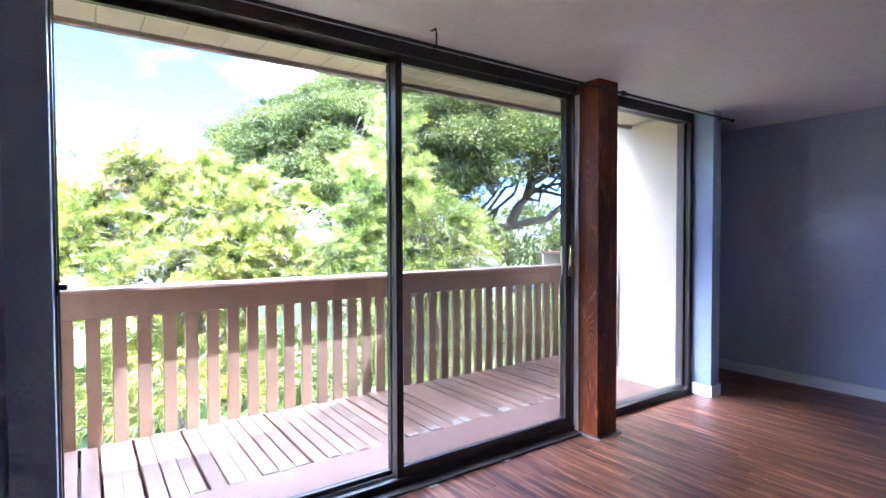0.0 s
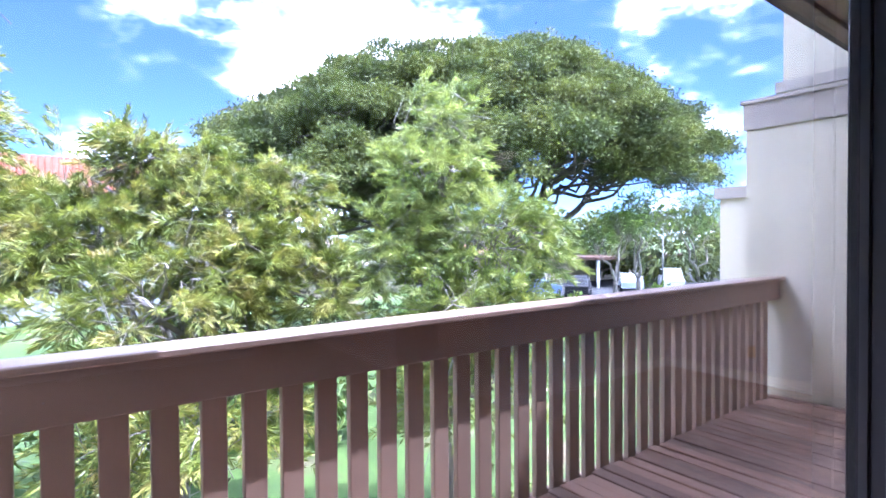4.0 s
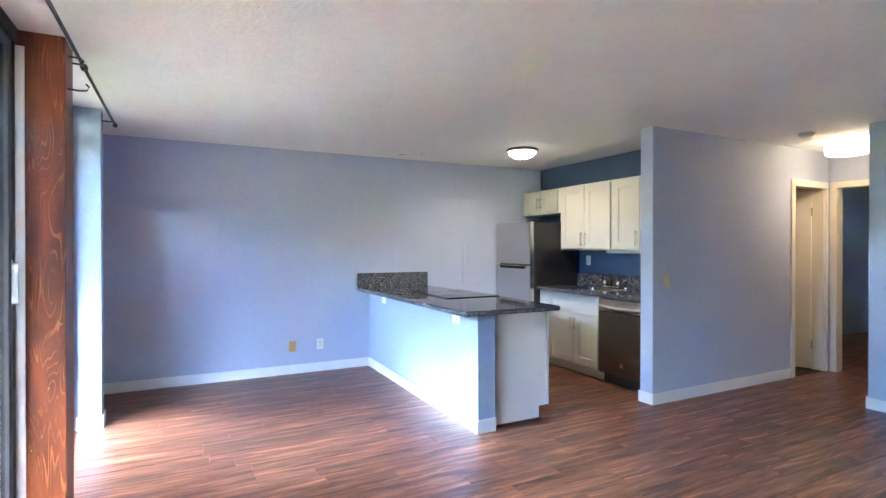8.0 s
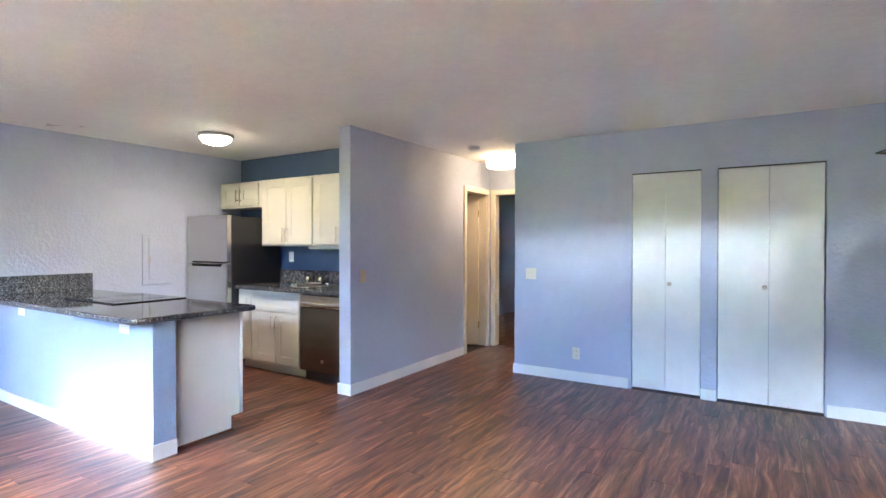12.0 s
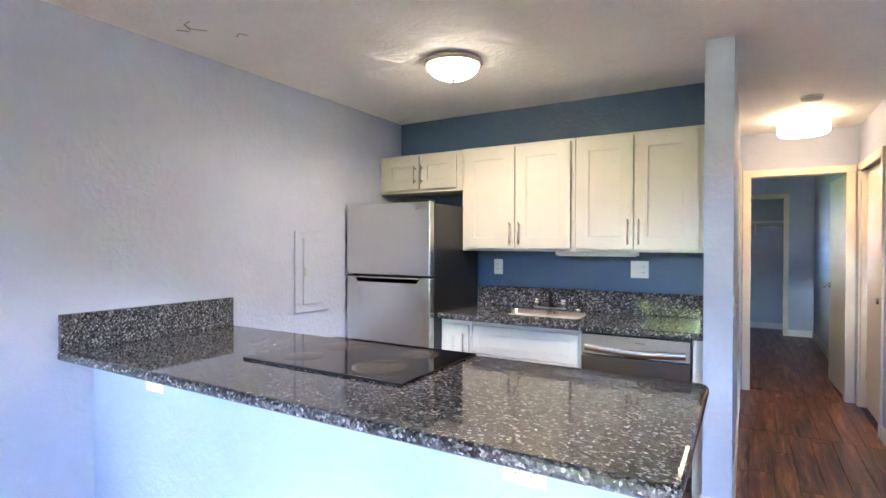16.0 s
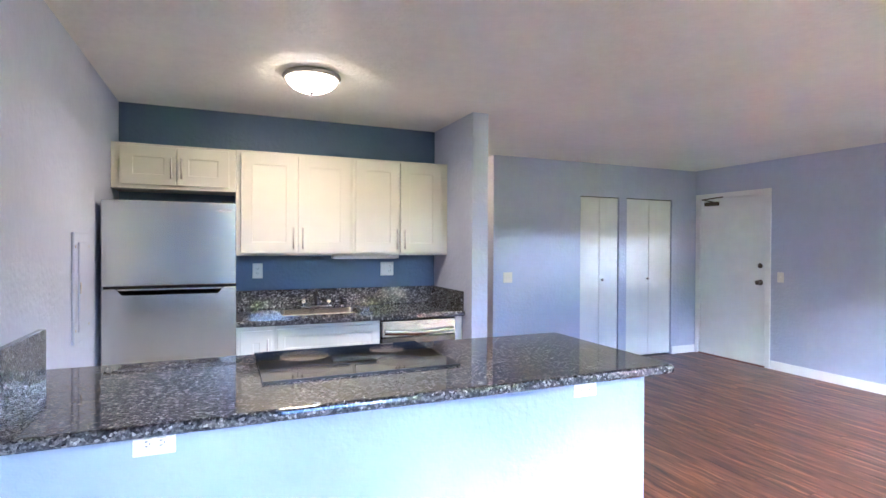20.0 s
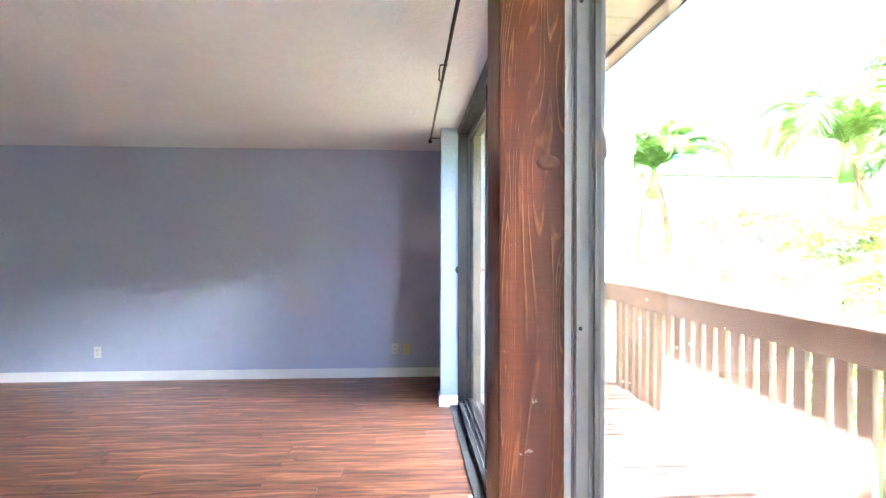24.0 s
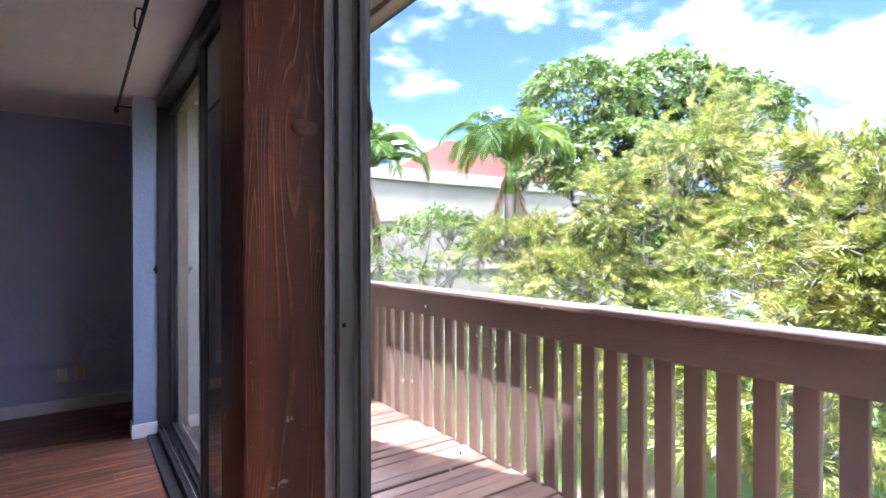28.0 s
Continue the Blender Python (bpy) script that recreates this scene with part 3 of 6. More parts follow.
part("loose_strip", tube([(2.664, 2.2, 1.78), (2.668, 2.205, 1.72), (2.678, 2.212, 1.67), (2.674, 2.214, 1.63)], 0.007, 6, None, 0.4), M_STUCCO_CAP, win, "peeled strip hanging from the jamb")
part("ledge", box(2.7, 3.94, 2.25, 2.275, -0.02, 0.03), M_FRAME_OUT, win)

# the timber post with its base trim
post = thing("timber_post", "rough-sawn dark red-stained timber post by the sliding door", "post", kind="structure", at=(2.523, 2.037, 0))
bm = box(-0.103, 0.103, -0.1, 0.1, 0, HT, 0.006, 2)
part("shaft", bm, M_POST, post)
part("edge_strip", boxes([(-0.1145, -0.1035, 0.062, 0.098, 0.015, 2.36), (0.1035, 0.108, 0.08, 0.098, 0.015, 2.36)]), M_TRIM, post, "thin white strip beside the post")
part("base_trim", boxes([(-0.115, 0.122, -0.13, -0.1, 0, 0.012), (0.103, 0.122, -0.1, 0.08, 0, 0.014), (-0.12, -0.103, -0.1, 0.08, 0, 0.012)]), M_TRACK, post, "thin grey trim round the post foot")
kb = lathe([(0.026, 0), (0.024, 0.003), (0.012, 0.004), (0, 0.005)], n=14)
bmesh.ops.transform(kb, matrix=pose(0.102, 0.035, 1.625, 0, 90, 0) @ Matrix.Diagonal((0.8, 1.3, 1, 1)), verts=kb.verts)
part("knot", kb, M_TOE, post, "raised knot in the timber")

# ---- balcony ----
YB0, YD0, YD1, ZD = 2.26, 2.79, 3.87, -0.03
structure("balcony_slab", boxes([(-0.53, 3.95, YB0, YD0, -0.25, ZD - 0.004), (-1.46, 4.88, 2.87, YD0 + 0.2, -0.25, ZD - 0.045), (-1.46, 4.88, YD0 + 0.2, YD1, -0.3, ZD - 0.12)]), M_STRIP, "brown painted concrete strip along the threshold")
structure("wall_wing_west", boxes([(-1.46, -0.6, 2.81, 2.87, -3, 2.43), (-0.6, -0.545, 2.262, 2.87, -0.25, 0.0), (-0.545, -0.53, 2.262, 2.885, ZD, 2.43), (-1.46, -0.53, 2.87, 2.885, ZD, 2.43)]), M_WHITEWALL, "cream painted outer wall beside the door")
structure("wall_wing_east", boxes([(4.01, 4.88, 2.81, 2.87, -3, 2.43), (3.935, 3.95, 2.262, 2.885, ZD, 2.43), (3.935, 4.88, 2.87, 2.885, ZD, 2.43)]), M_WHITEWALL, "cream painted outer wall beside the window")
for name, x0, x1, s in (("west", -1.68, -1.46, 1), ("east", 4.88, 5.1, -1)):
    fin = structure("wall_fin_" + name, box(x0, x1, 2.87, 4.12, -3.0, 2.41), M_WHITEWALL, "cream stucco end wall of the balcony")
    part("cap", boxes([(x0 - 0.02, x1 + 0.02, 2.87, 4.14, 2.41, 2.65), (x0 - 0.04, x1 + 0.04, 2.87, 4.16, 2.65, 2.685)]), M_STUCCO_CAP, fin, "taupe band with a thin coping")
    xs = x1 if s == 1 else x0
    part("skirting", box(xs, xs + s * 0.012, 2.885, 3.86, ZD, 0.06), M_WHITEWALL, fin)
for xs, s in ((-0.53, 1), (3.935, -1)):
    tagged(new("baseboard", mesh_of("outer_skirting", box(xs, xs + s * 0.012, 2.27, 2.885, ZD, 0.07), M_WHITEWALL)), "cream skirting on the outer wall", "baseboard", kind="structure")

# soffit, fascia and gutter of the eave over the balcony
eave = structure("eave", box(-1.68, 5.1, 2.262, 2.83, 2.445, 2.47), M_SOFFIT, "cream soffit of the eave with grooved boards")
xs = -1.68
me = mesh_of("soffit_board", box(0, 0.188, 2.265, 2.745, 2.43, 2.446, 0.004), M_SOFFIT)
places = []
while xs < 3.9:
    if -0.55 < xs < 3.76:
        places.append((xs, 0, 0))
    xs += 0.19
many("soffit_board", me, places, eave)
part("trim", box(-1.46, 4.88, 2.745, 2.79, 2.405, 2.446, 0.004), M_STUCCO_CAP, eave)
part("fascia", box(-1.46, 4.88, 2.79, 2.83, 2.42, 2.62, 0.004), M_RAIL, eave, "brown fascia board")
part("gutter", boxes([(-1.46, 4.88, 2.83, 2.9, 2.47, 2.49), (-1.46, 4.88, 2.89, 2.905, 2.47, 2.57)]), M_FRAME_OUT, eave, "dark metal gutter")
# flat roof above, and unseen slabs added high up to shade both ends
structure("roof", boxes([(XW - 0.3, XE + 0.2, -9.7, 2.85, 2.66, 2.8)]), M_STUCCO_CAP, "flat roof of the flat")
bm = bmesh.new()
ring = [(1.5, 2.4), (3.6, 3.33), (9.0, 3.33), (9.0, -8.0), (1.5, -8.0)]
lo = [bm.verts.new((x, y, 5.0)) for x, y in ring]
hi = [bm.verts.new((x, y, 5.2)) for x, y in ring]
bm.faces.new(lo[::-1]), bm.faces.new(hi)
for k in range(5):
    bm.faces.new((lo[k], lo[(k + 1) % 5], hi[(k + 1) % 5], hi[k]))
structure("shade_slab_east", bm, M_STUCCO_CAP, "unseen slab added to shade the balcony")
# the outer box is added to keep sun off the west end wall
structure("shade_slab_west", boxes([(-9, 0.85, -8, 3.3, 5.0, 5.2), (-9, -0.35, 3.3, 3.8, 5.0, 5.2)]), M_STUCCO_CAP, "unseen slab added to shade the balcony")

# railing: top rail, cap and flat balusters
rail = thing("balcony_railing", "weathered brown painted wooden balcony railing with flat balusters", "railing", at=(1.7, 3.87, ZD))
part("top_rail", box(-3.16, 3.18, -0.045, -0.006, 0.87, 1.045, 0.005), M_RAIL, rail)
part("cap_rail", box(-3.16, 3.18, -0.088, 0.075, 1.045, 1.075, 0.006), M_RAIL, rail, "sun-bleached brown cap board")
part("outer_rail", box(-3.16, 3.18, 0.044, 0.07, 0.87, 1.045), M_RAIL, rail)
bm = bmesh.new()
nails = random.Random(9)
for k in range(44):
    nx, nz = -3.1 + 0.144 * k + nails.uniform(-0.02, 0.02), nails.choice((0.9, 0.94, 1.0)) + nails.uniform(-0.012, 0.012)
    nr = nails.uniform(0.0025, 0.0045)
    bm.faces.new([bm.verts.new((nx + nr * math.cos(a * 1.05), -0.0462, nz + nr * math.sin(a * 1.05))) for a in range(6)])
tagged(part("nail_heads", bm, M_TRACK, rail, "dull nail heads"), kind="stuff")
part("bottom_rail", box(-3.16, 3.18, 0.046, 0.075, -0.2, -0.02), M_RAIL, rail)

# ---- kitchen ----
def shaker(w, h, t=0.02, rail=0.08, inset=0.005):
    """A shaker door in the xz plane, its front at y = 0 facing +y, from (0, 0) to (w, h)."""
    bm = bmesh.new()

    def ring(a, y):
        return [bm.verts.new(p) for p in ((a, y, a), (w - a, y, a), (w - a, y, h - a), (a, y, h - a))]

    rail = min(rail, h * 0.28)
    rings = [ring(0, -t), ring(0, -0.0015), ring(0.0015, 0), ring(rail - 0.001, 0), ring(rail, -0.001), ring(rail, -inset), ring(rail + 0.002, -inset - 0.001)]
    bm.faces.new(rings[0])
    bm.faces.new(rings[-1][::-1])
    for a, b in zip(rings, rings[1:]):
        for k in range(4):
            bm.faces.new((a[k], b[k], b[(k + 1) % 4], a[(k + 1) % 4]))
    bmesh.ops.recalc_face_normals(bm, faces=bm.faces)
    return bm


def bar_handle(x, z0, z1, out=0.03):
    """An upright bar pull on the face y = 0."""
    bm = tube([(x, out, z0), (x, out, z1)], 0.0055, 10)
    for z in (z0 + 0.02, z1 - 0.02):
        tube([(x, 0, z), (x, out, z)], 0.0045, 8, bm)
    return bm


def cabinet(name, label, x0, x1, y0, y1, z0, z1, doors, group, toe=0.0):
    """A unit whose front faces +y at y1. doors: (x from the left end seen from -x side, width, z, height, handle x, handle z0, handle z1)."""
    c = thing(name, label, "cabinet", group, at=(x0, y1, z0))
    bm = boxes([(0, x1 - x0, y0 - y1, 0, toe, z1 - z0)], 0.001)
    if toe:
        bm_box(bm, 0, x1 - x0, y0 - y1, -0.07, 0, toe)
    part("body", bm, M_CAB, c)
    for dx, w, dz, h, hx, h0, h1 in doors:
        dr = part("door" if h > 0.2 else "drawer_front", shaker(w, h), M_CAB, c)
        dr.location = (dx, 0.021, dz)
        if h1:
            part("handle", bar_handle(hx, h0, h1), M_NICKEL, dr, "brushed nickel bar handle")
    return c


U = "upper kitchen cabinets"
cabinet("wall_cabinet", "cream shaker wall cabinet over the refrigerator", 4.229, 4.998, YK, -2.735, 1.80, 2.105,
        [(0.045, 0.33, 0.025, 0.26, 0.302, 0.045, 0.185), (0.383, 0.33, 0.025, 0.26, 0.028, 0.045, 0.185)], U)
cabinet("wall_cabinet", "cream shaker wall cabinet with two tall doors", 3.369, 4.227, YK, -2.735, 1.343, 2.108,
        [(0.03, 0.395, 0.02, 0.725, 0.365, 0.03, 0.19), (0.432, 0.395, 0.02, 0.725, 0.03, 0.03, 0.19)], U)
cabinet("wall_cabinet", "cream shaker wall cabinet beside the partition", 2.568, 3.367, YK, -2.735, 1.343, 2.108,
        [(0.06, 0.36, 0.02, 0.725, 0.33, 0.03, 0.19), (0.427, 0.36, 0.02, 0.725, 0.03, 0.03, 0.19)], U)
strip = thing("under_cabinet_light", "slim white light strip under the wall cabinets", "light", at=(3.25, -2.82, 1.343))
part("housing", box(-0.27, 0.27, -0.04, 0.04, -0.026, 0, 0.005), M_PLATE, strip)
part("lens", box(-0.25, 0.25, -0.03, 0.03, -0.03, -0.026), M_TRIM, strip)

L = "lower kitchen cabinets"
cabinet("base_cabinet", "narrow cream shaker base cabinet by the refrigerator", 3.985, 4.228, YK + 0.02, -2.425, 0, 0.872,
        [(0.02, 0.2, 0.12, 0.72, 0.03, 0.53, 0.67)], L, 0.1)
cabinet("base_cabinet", "cream shaker sink cabinet with two doors", 3.243, 3.983, YK + 0.02, -2.425, 0, 0.872,
        [(0.012, 0.716, 0.66, 0.185, 0, 0, 0), (0.012, 0.356, 0.12, 0.53, 0.326, 0.36, 0.5), (0.372, 0.356, 0.12, 0.53, 0.03, 0.36, 0.5)], L, 0.1)
solid("filler_panel", box(2.568, 2.628, YK + 0.02, -2.43, 0, 0.872), M_CAB, "narrow cream filler panel beside the dishwasher", "panel")

dw = thing("dishwasher", "dark stainless steel built-in dishwasher with a pocket handle", "dishwasher", at=(2.63, -2.43, 0))
part("tub", box(0.005, 0.605, -0.56, 0, 0.1, 0.865), M_BLACKSIDE, dw)
part("toe_kick", box(0.005, 0.605, -0.5, -0.05, 0, 0.1), M_BLACKSIDE, dw, "black recessed toe kick")
dr = part("door", box(0.008, 0.602, 0, 0.035, 0.11, 0.735, 0.004), M_DWSTEEL, dw)
part("badge", box(0.275, 0.312, 0.035, 0.037, 0.2, 0.237, 0.001), M_CHROME, dr, "small square badge")
dc = part("control_panel", box(0.008, 0.602, 0, 0.035, 0.74, 0.862, 0.004), M_STEEL, dw, "brighter stainless control panel")
bm = bmesh.new()
nseg = 12
for k in range(nseg + 1):
    u = k / nseg
    x = 0.03 + 0.55 * u
    dip = 0.014 * math.sin(math.pi * u)
    bm.verts.new((x, 0.036, 0.8 - dip)), bm.verts.new((x, 0.05 + dip, 0.795 - dip)), bm.verts.new((x, 0.044, 0.76 - dip)), bm.verts.new((x, 0.036, 0.758 - dip))
bm.verts.ensure_lookup_table()
for k in range(nseg):
    for j in range(3):
        bm.faces.new((bm.verts[4 * k + j], bm.verts[4 * k + j + 1], bm.verts[4 * k + 5 + j], bm.verts[4 * k + 4 + j])).smooth = True
part("handle", bm, M_STEEL, dc)
part("vent", box(0.24, 0.3, 0.035, 0.0365, 0.825, 0.829), M_SLOT, dc)

# counters: slabs with a rounded front edge
def slab(rows, bevel_edges, r=0.016):
    bm = boxes(rows)
    es = [e for e in bm.edges if bevel_edges(e)]
    bmesh.ops.bevel(bm, geom=es, offset=r, segments=4, affect="EDGES", profile=0.5)
    for f in bm.faces:
        f.smooth = False
    return bm


def counter_with_hole(x0, x1, y0, y1, hx0, hx1, hy0, hy1, z0, z1):
    """A slab with a rectangular hole, its front edge (y1) rounded."""
    bm = bmesh.new()
    xs, ys = (x0, hx0, hx1, x1), (y0, hy0, hy1, y1)
    top = [[bm.verts.new((x, y, z1)) for y in ys] for x in xs]
    bot = [[bm.verts.new((x, y, z0)) for y in ys] for x in xs]
    for i in range(3):
        for j in range(3):
            if (i, j) != (1, 1):
                bm.faces.new((top[i][j], top[i + 1][j], top[i + 1][j + 1], top[i][j + 1]))
                bm.faces.new((bot[i][j], bot[i][j + 1], bot[i + 1][j + 1], bot[i + 1][j]))
    for i in range(3):
        for j, s in ((0, 1), (3, -1)):
            bm.faces.new((bot[i][j], bot[i + 1][j], top[i + 1][j], top[i][j])[::s])
            bm.faces.new((bot[j][i], top[j][i], top[j][i + 1], bot[j][i + 1])[::s])
    for a, b in (((1, 1), (2, 1)), ((2, 1), (2, 2)), ((2, 2), (1, 2)), ((1, 2), (1, 1))):
        bm.faces.new((top[a[0]][a[1]], top[b[0]][b[1]], bot[b[0]][b[1]], bot[a[0]][a[1]]))
    es = [e for e in bm.edges if all(abs(v.co.y - y1) < 1e-5 for v in e.verts) and abs(e.verts[0].co.z - e.verts[1].co.z) < 1e-5]
    bmesh.ops.bevel(bm, geom=es, offset=0.014, segments=3, affect="EDGES", profile=0.5)
    bmesh.ops.recalc_face_normals(bm, faces=bm.faces)
    return bm


kc = thing("kitchen_counter", "polished dark speckled granite counter with a sink cut-out", "counter", at=(0, 0, 0))
part("slab", counter_with_hole(2.566, 4.23, YK + 0.001, -2.375, 3.3, 3.92, -2.93, -2.56, 0.874, 0.914), M_GRANITE, kc)
part("backsplash", box(2.59, 4.23, YK, YK + 0.022, 0.914, 1.065, 0.003), M_GRANITE, kc, "low granite backsplash")
part("side_splash", box(2.566, 2.588, YK, -2.4, 0.914, 1.065, 0.003), M_GRANITE, kc, "low granite side splash")

sink = thing("sink", "undermounted stainless steel single-bowl kitchen sink", "sink", at=(3.61, -2.745, 0.911))
bm = bmesh.new()
ring_t = []
for cx, cy, a0 in ((-0.25, -0.128, 180), (0.25, -0.128, 270), (0.25, 0.128, 0), (-0.25, 0.128, 90)):
    ring_t += [(cx + 0.055 * math.cos(radians(a0 + 22.5 * q)), cy + 0.055 * math.sin(radians(a0 + 22.5 * q))) for q in range(5)]
NR = len(ring_t)
vt = [bm.verts.new((x, y, 0)) for x, y in ring_t]
vb = [bm.verts.new((x * 0.95, y * 0.92, -0.18)) for x, y in ring_t]
vo = [bm.verts.new((math.copysign(0.309, x) if abs(x) > 0.24 else x, math.copysign(0.184, y), 0)) for x, y in ring_t]
for k in range(NR):
    j = (k + 1) % NR
    bm.faces.new((vt[k], vt[j], vb[j], vb[k])).smooth = True
    if (vo[k].co - vo[j].co).length > 1e-5:
        bm.faces.new((vo[k], vo[j], vt[j], vt[k]))
bm.faces.new(vb)
bmesh.ops.recalc_face_normals(bm, faces=bm.faces)
bmesh.ops.bevel(bm, geom=[e for e in bm.edges if e.verts[0].co.z < -0.1 and e.verts[1].co.z < -0.1], offset=0.03, segments=3, affect="EDGES", profile=0.5)
part("bowl", bm, M_SINK, sink)
part("drain", lathe([(0.0, 0.002), (0.03, 0.002), (0.045, 0.006), (0.05, 0.0)], (0, 0, -0.178)), M_CHROME, sink)

fa = thing("faucet", "chrome two-handle kitchen faucet with clear knobs", "faucet", at=(3.62, -2.965, 0.914))
part("base_plate", box(-0.125, 0.125, -0.025, 0.025, 0, 0.022, 0.008, 3), M_CHROME, fa)
part("spout", tube([(0, 0, 0.02), (0, 0, 0.1), (0.002, 0.012, 0.135), (0.006, 0.05, 0.15), (0.012, 0.11, 0.14), (0.014, 0.15, 0.115)], 0.014, 12, None, 0.75), M_IRON, fa, "dark aerated spout")
for s in (-0.1, 0.1):
    kn = part("knob", lathe([(0.012, 0), (0.012, 0.018), (0.026, 0.024), (0.03, 0.04), (0.026, 0.058), (0.0, 0.064)], (s, 0, 0.02), 10), M_CHROME, fa, "faceted clear knob")
sp = thing("side_sprayer", "black and chrome sink sprayer", "sprayer", at=(3.41, -2.965, 0.914))
part("collar", lathe([(0.024, 0), (0.024, 0.012), (0.016, 0.02)], n=16), M_CHROME, sp)
part("head", tube([(0, 0, 0.015), (0, 0, 0.06), (0, 0.012, 0.085)], 0.013, 10, None, 1.35), M_IRON, sp)

# refrigerator
fr = thing("refrigerator", "stainless steel top-freezer refrigerator with black sides", "refrigerator", at=(4.232, -2.34, 0))
part("cabinet", box(0, 0.738, -0.66, 0, 0.02, 1.675, 0.004), M_BLACKSIDE, fr, "black enamel sides")
up = part("freezer_door", box(0.002, 0.736, 0.004, 0.064, 1.172, 1.687, 0.006, 2), M_STEEL, fr)
part("logo_mark", box(0.03, 0.12, 0.064, 0.0652, 1.632, 1.642), M_TRACK, up)
low = part("fridge_door", box(0.002, 0.736, 0.004, 0.064, 0.06, 1.158, 0.006, 2), M_STEEL, fr)
bm = bmesh.new()
vs = [bm.verts.new(p) for p in ((0.075, 0.0655, 1.158), (0.665, 0.0655, 1.158), (0.63, 0.0655, 1.118), (0.11, 0.0655, 1.118))]
bm.faces.new(vs)
bmesh.ops.solidify(bm, geom=bm.faces, thickness=0.006)
part("pocket_handle", bm, M_BLACKSIDE, low, "black recessed pocket handle")
part("grip", box(0.085, 0.655, 0.066, 0.07, 1.147, 1.156), M_STEEL, low)
part("hinge_cover", box(0.02, 0.09, -0.04, 0.055, 1.687, 1.7, 0.004), M_BLACKSIDE, fr)
for x in (0.06, 0.68):
    part("foot", lathe([(0.025, 0), (0.025, 0.02), (0.012, 0.025)], (x, -0.1, 0), 12), M_BLACKSIDE, fr)

# peninsula
pen = thing("peninsula_cabinet", "white end-panelled peninsula cabinet under the granite counter", "cabinet", at=(0, 0, 0))
bm = boxes([(2.6, XE - 0.002, -1.21, -0.692, 0.1, 0.872), (2.6, XE - 0.002, -1.14, -0.692, 0, 0.1)])
part("body", bm, M_CAB, pen)
part("end_panel", boxes([(2.583, 2.599, -1.21, -0.692, 0.11, 0.872), (2.583, 2.599, -1.14, -0.692, 0.016, 0.11)]), M_ENDPANEL, pen, "plain white end panel with a toe notch")
part("end_trim", box(2.577, 2.602, -1.236, -1.211, 0.11, 0.872, 0.002), M_ENDPANEL, pen)
part("floor_strip", box(2.575, 2.6, -1.15, -0.692, 0, 0.016), M_TOE, pen, "reddish wood strip at the floor")
for k in range(4):
    dr = part("door", shaker(0.56, 0.7), M_CAB, pen)
    dr.matrix_basis = pose(2.66 + 0.57 * k + 0.56, -1.212, 0.13, 0, 0, 180)
    part("handle", bar_handle(0.5, 0.52, 0.66), M_NICKEL, dr)

pc = thing("peninsula_counter", "polished dark speckled granite peninsula counter with a rounded edge", "counter", at=(0, 0, 0))
bm = box(2.484, XE, -1.295, -0.393, 0.874, 0.914)
es = [e for e in bm.edges if all(abs(v.co.x - 2.484) < 1e-5 for v in e.verts) and abs(e.verts[0].co.y - e.verts[1].co.y) < 1e-5]
bmesh.ops.bevel(bm, geom=es, offset=0.035, segments=5, affect="EDGES", profile=0.5)
es = [e for e in bm.edges if abs(e.verts[0].co.z - e.verts[1].co.z) < 1e-5 and not all(abs(v.co.x - XE) < 1e-5 for v in e.verts) and e.is_manifold and abs(e.calc_face_angle(0)) > 1.2]
bmesh.ops.bevel(bm, geom=es, offset=0.015, segments=3, affect="EDGES", profile=0.5)
part("slab", bm, M_GRANITE, pc)
part("side_splash", box(XE - 0.03, XE, -1.282, -0.396, 0.914, 1.079, 0.003), M_GRANITE, pc, "granite upstand against the wall")

ct = thing("cooktop", "black glass electric cooktop set in the granite", "cooktop", at=(3.778, -1.0, 0.914))
part("glass", box(-0.4, 0.4, -0.285, 0.275, 0.0, 0.008, 0.003), M_GLASSTOP, ct)
part("front_trim", box(-0.4, 0.4, 0.275, 0.281, 0.0, 0.009), M_BLACKSIDE, ct)
for x, y, r in ((-0.2, -0.14, 0.085), (0.19, -0.13, 0.11), (-0.19, 0.12, 0.11), (0.2, 0.13, 0.085)):
    part("heating_ring", lathe([(0, 0.0086), (r - 0.004, 0.0086), (r, 0.0081)], (x, y, 0), 40), M_RING, ct)

# electrical panel on the east wall
pn = thing("electrical_panel", "painted-over electrical panel cover flush on the wall", "panel", at=(XE, -1.936, 1.2))
part("frame", boxes([(-0.014, 0, -0.16, 0.16, -0.28, 0.283)], 0.004), M_WALL, pn)
part("door", box(-0.023, -0.014, -0.092, 0.094, -0.224, 0.234, 0.003), M_WALL, pn)
part("latch", box(-0.027, -0.023, 0.07, 0.085, -0.03, 0.03, 0.002), M_NICKEL, pn)
for y in (-0.135, 0.135):
    for z in (-0.21, 0.21):
        part("screw", lathe([(0.0, 0.004), (0.006, 0.003), (0.007, 0)], (0, 0, 0), 8, pose(-0.014, y, z, 0, -90, 0)), M_NICKEL, pn)

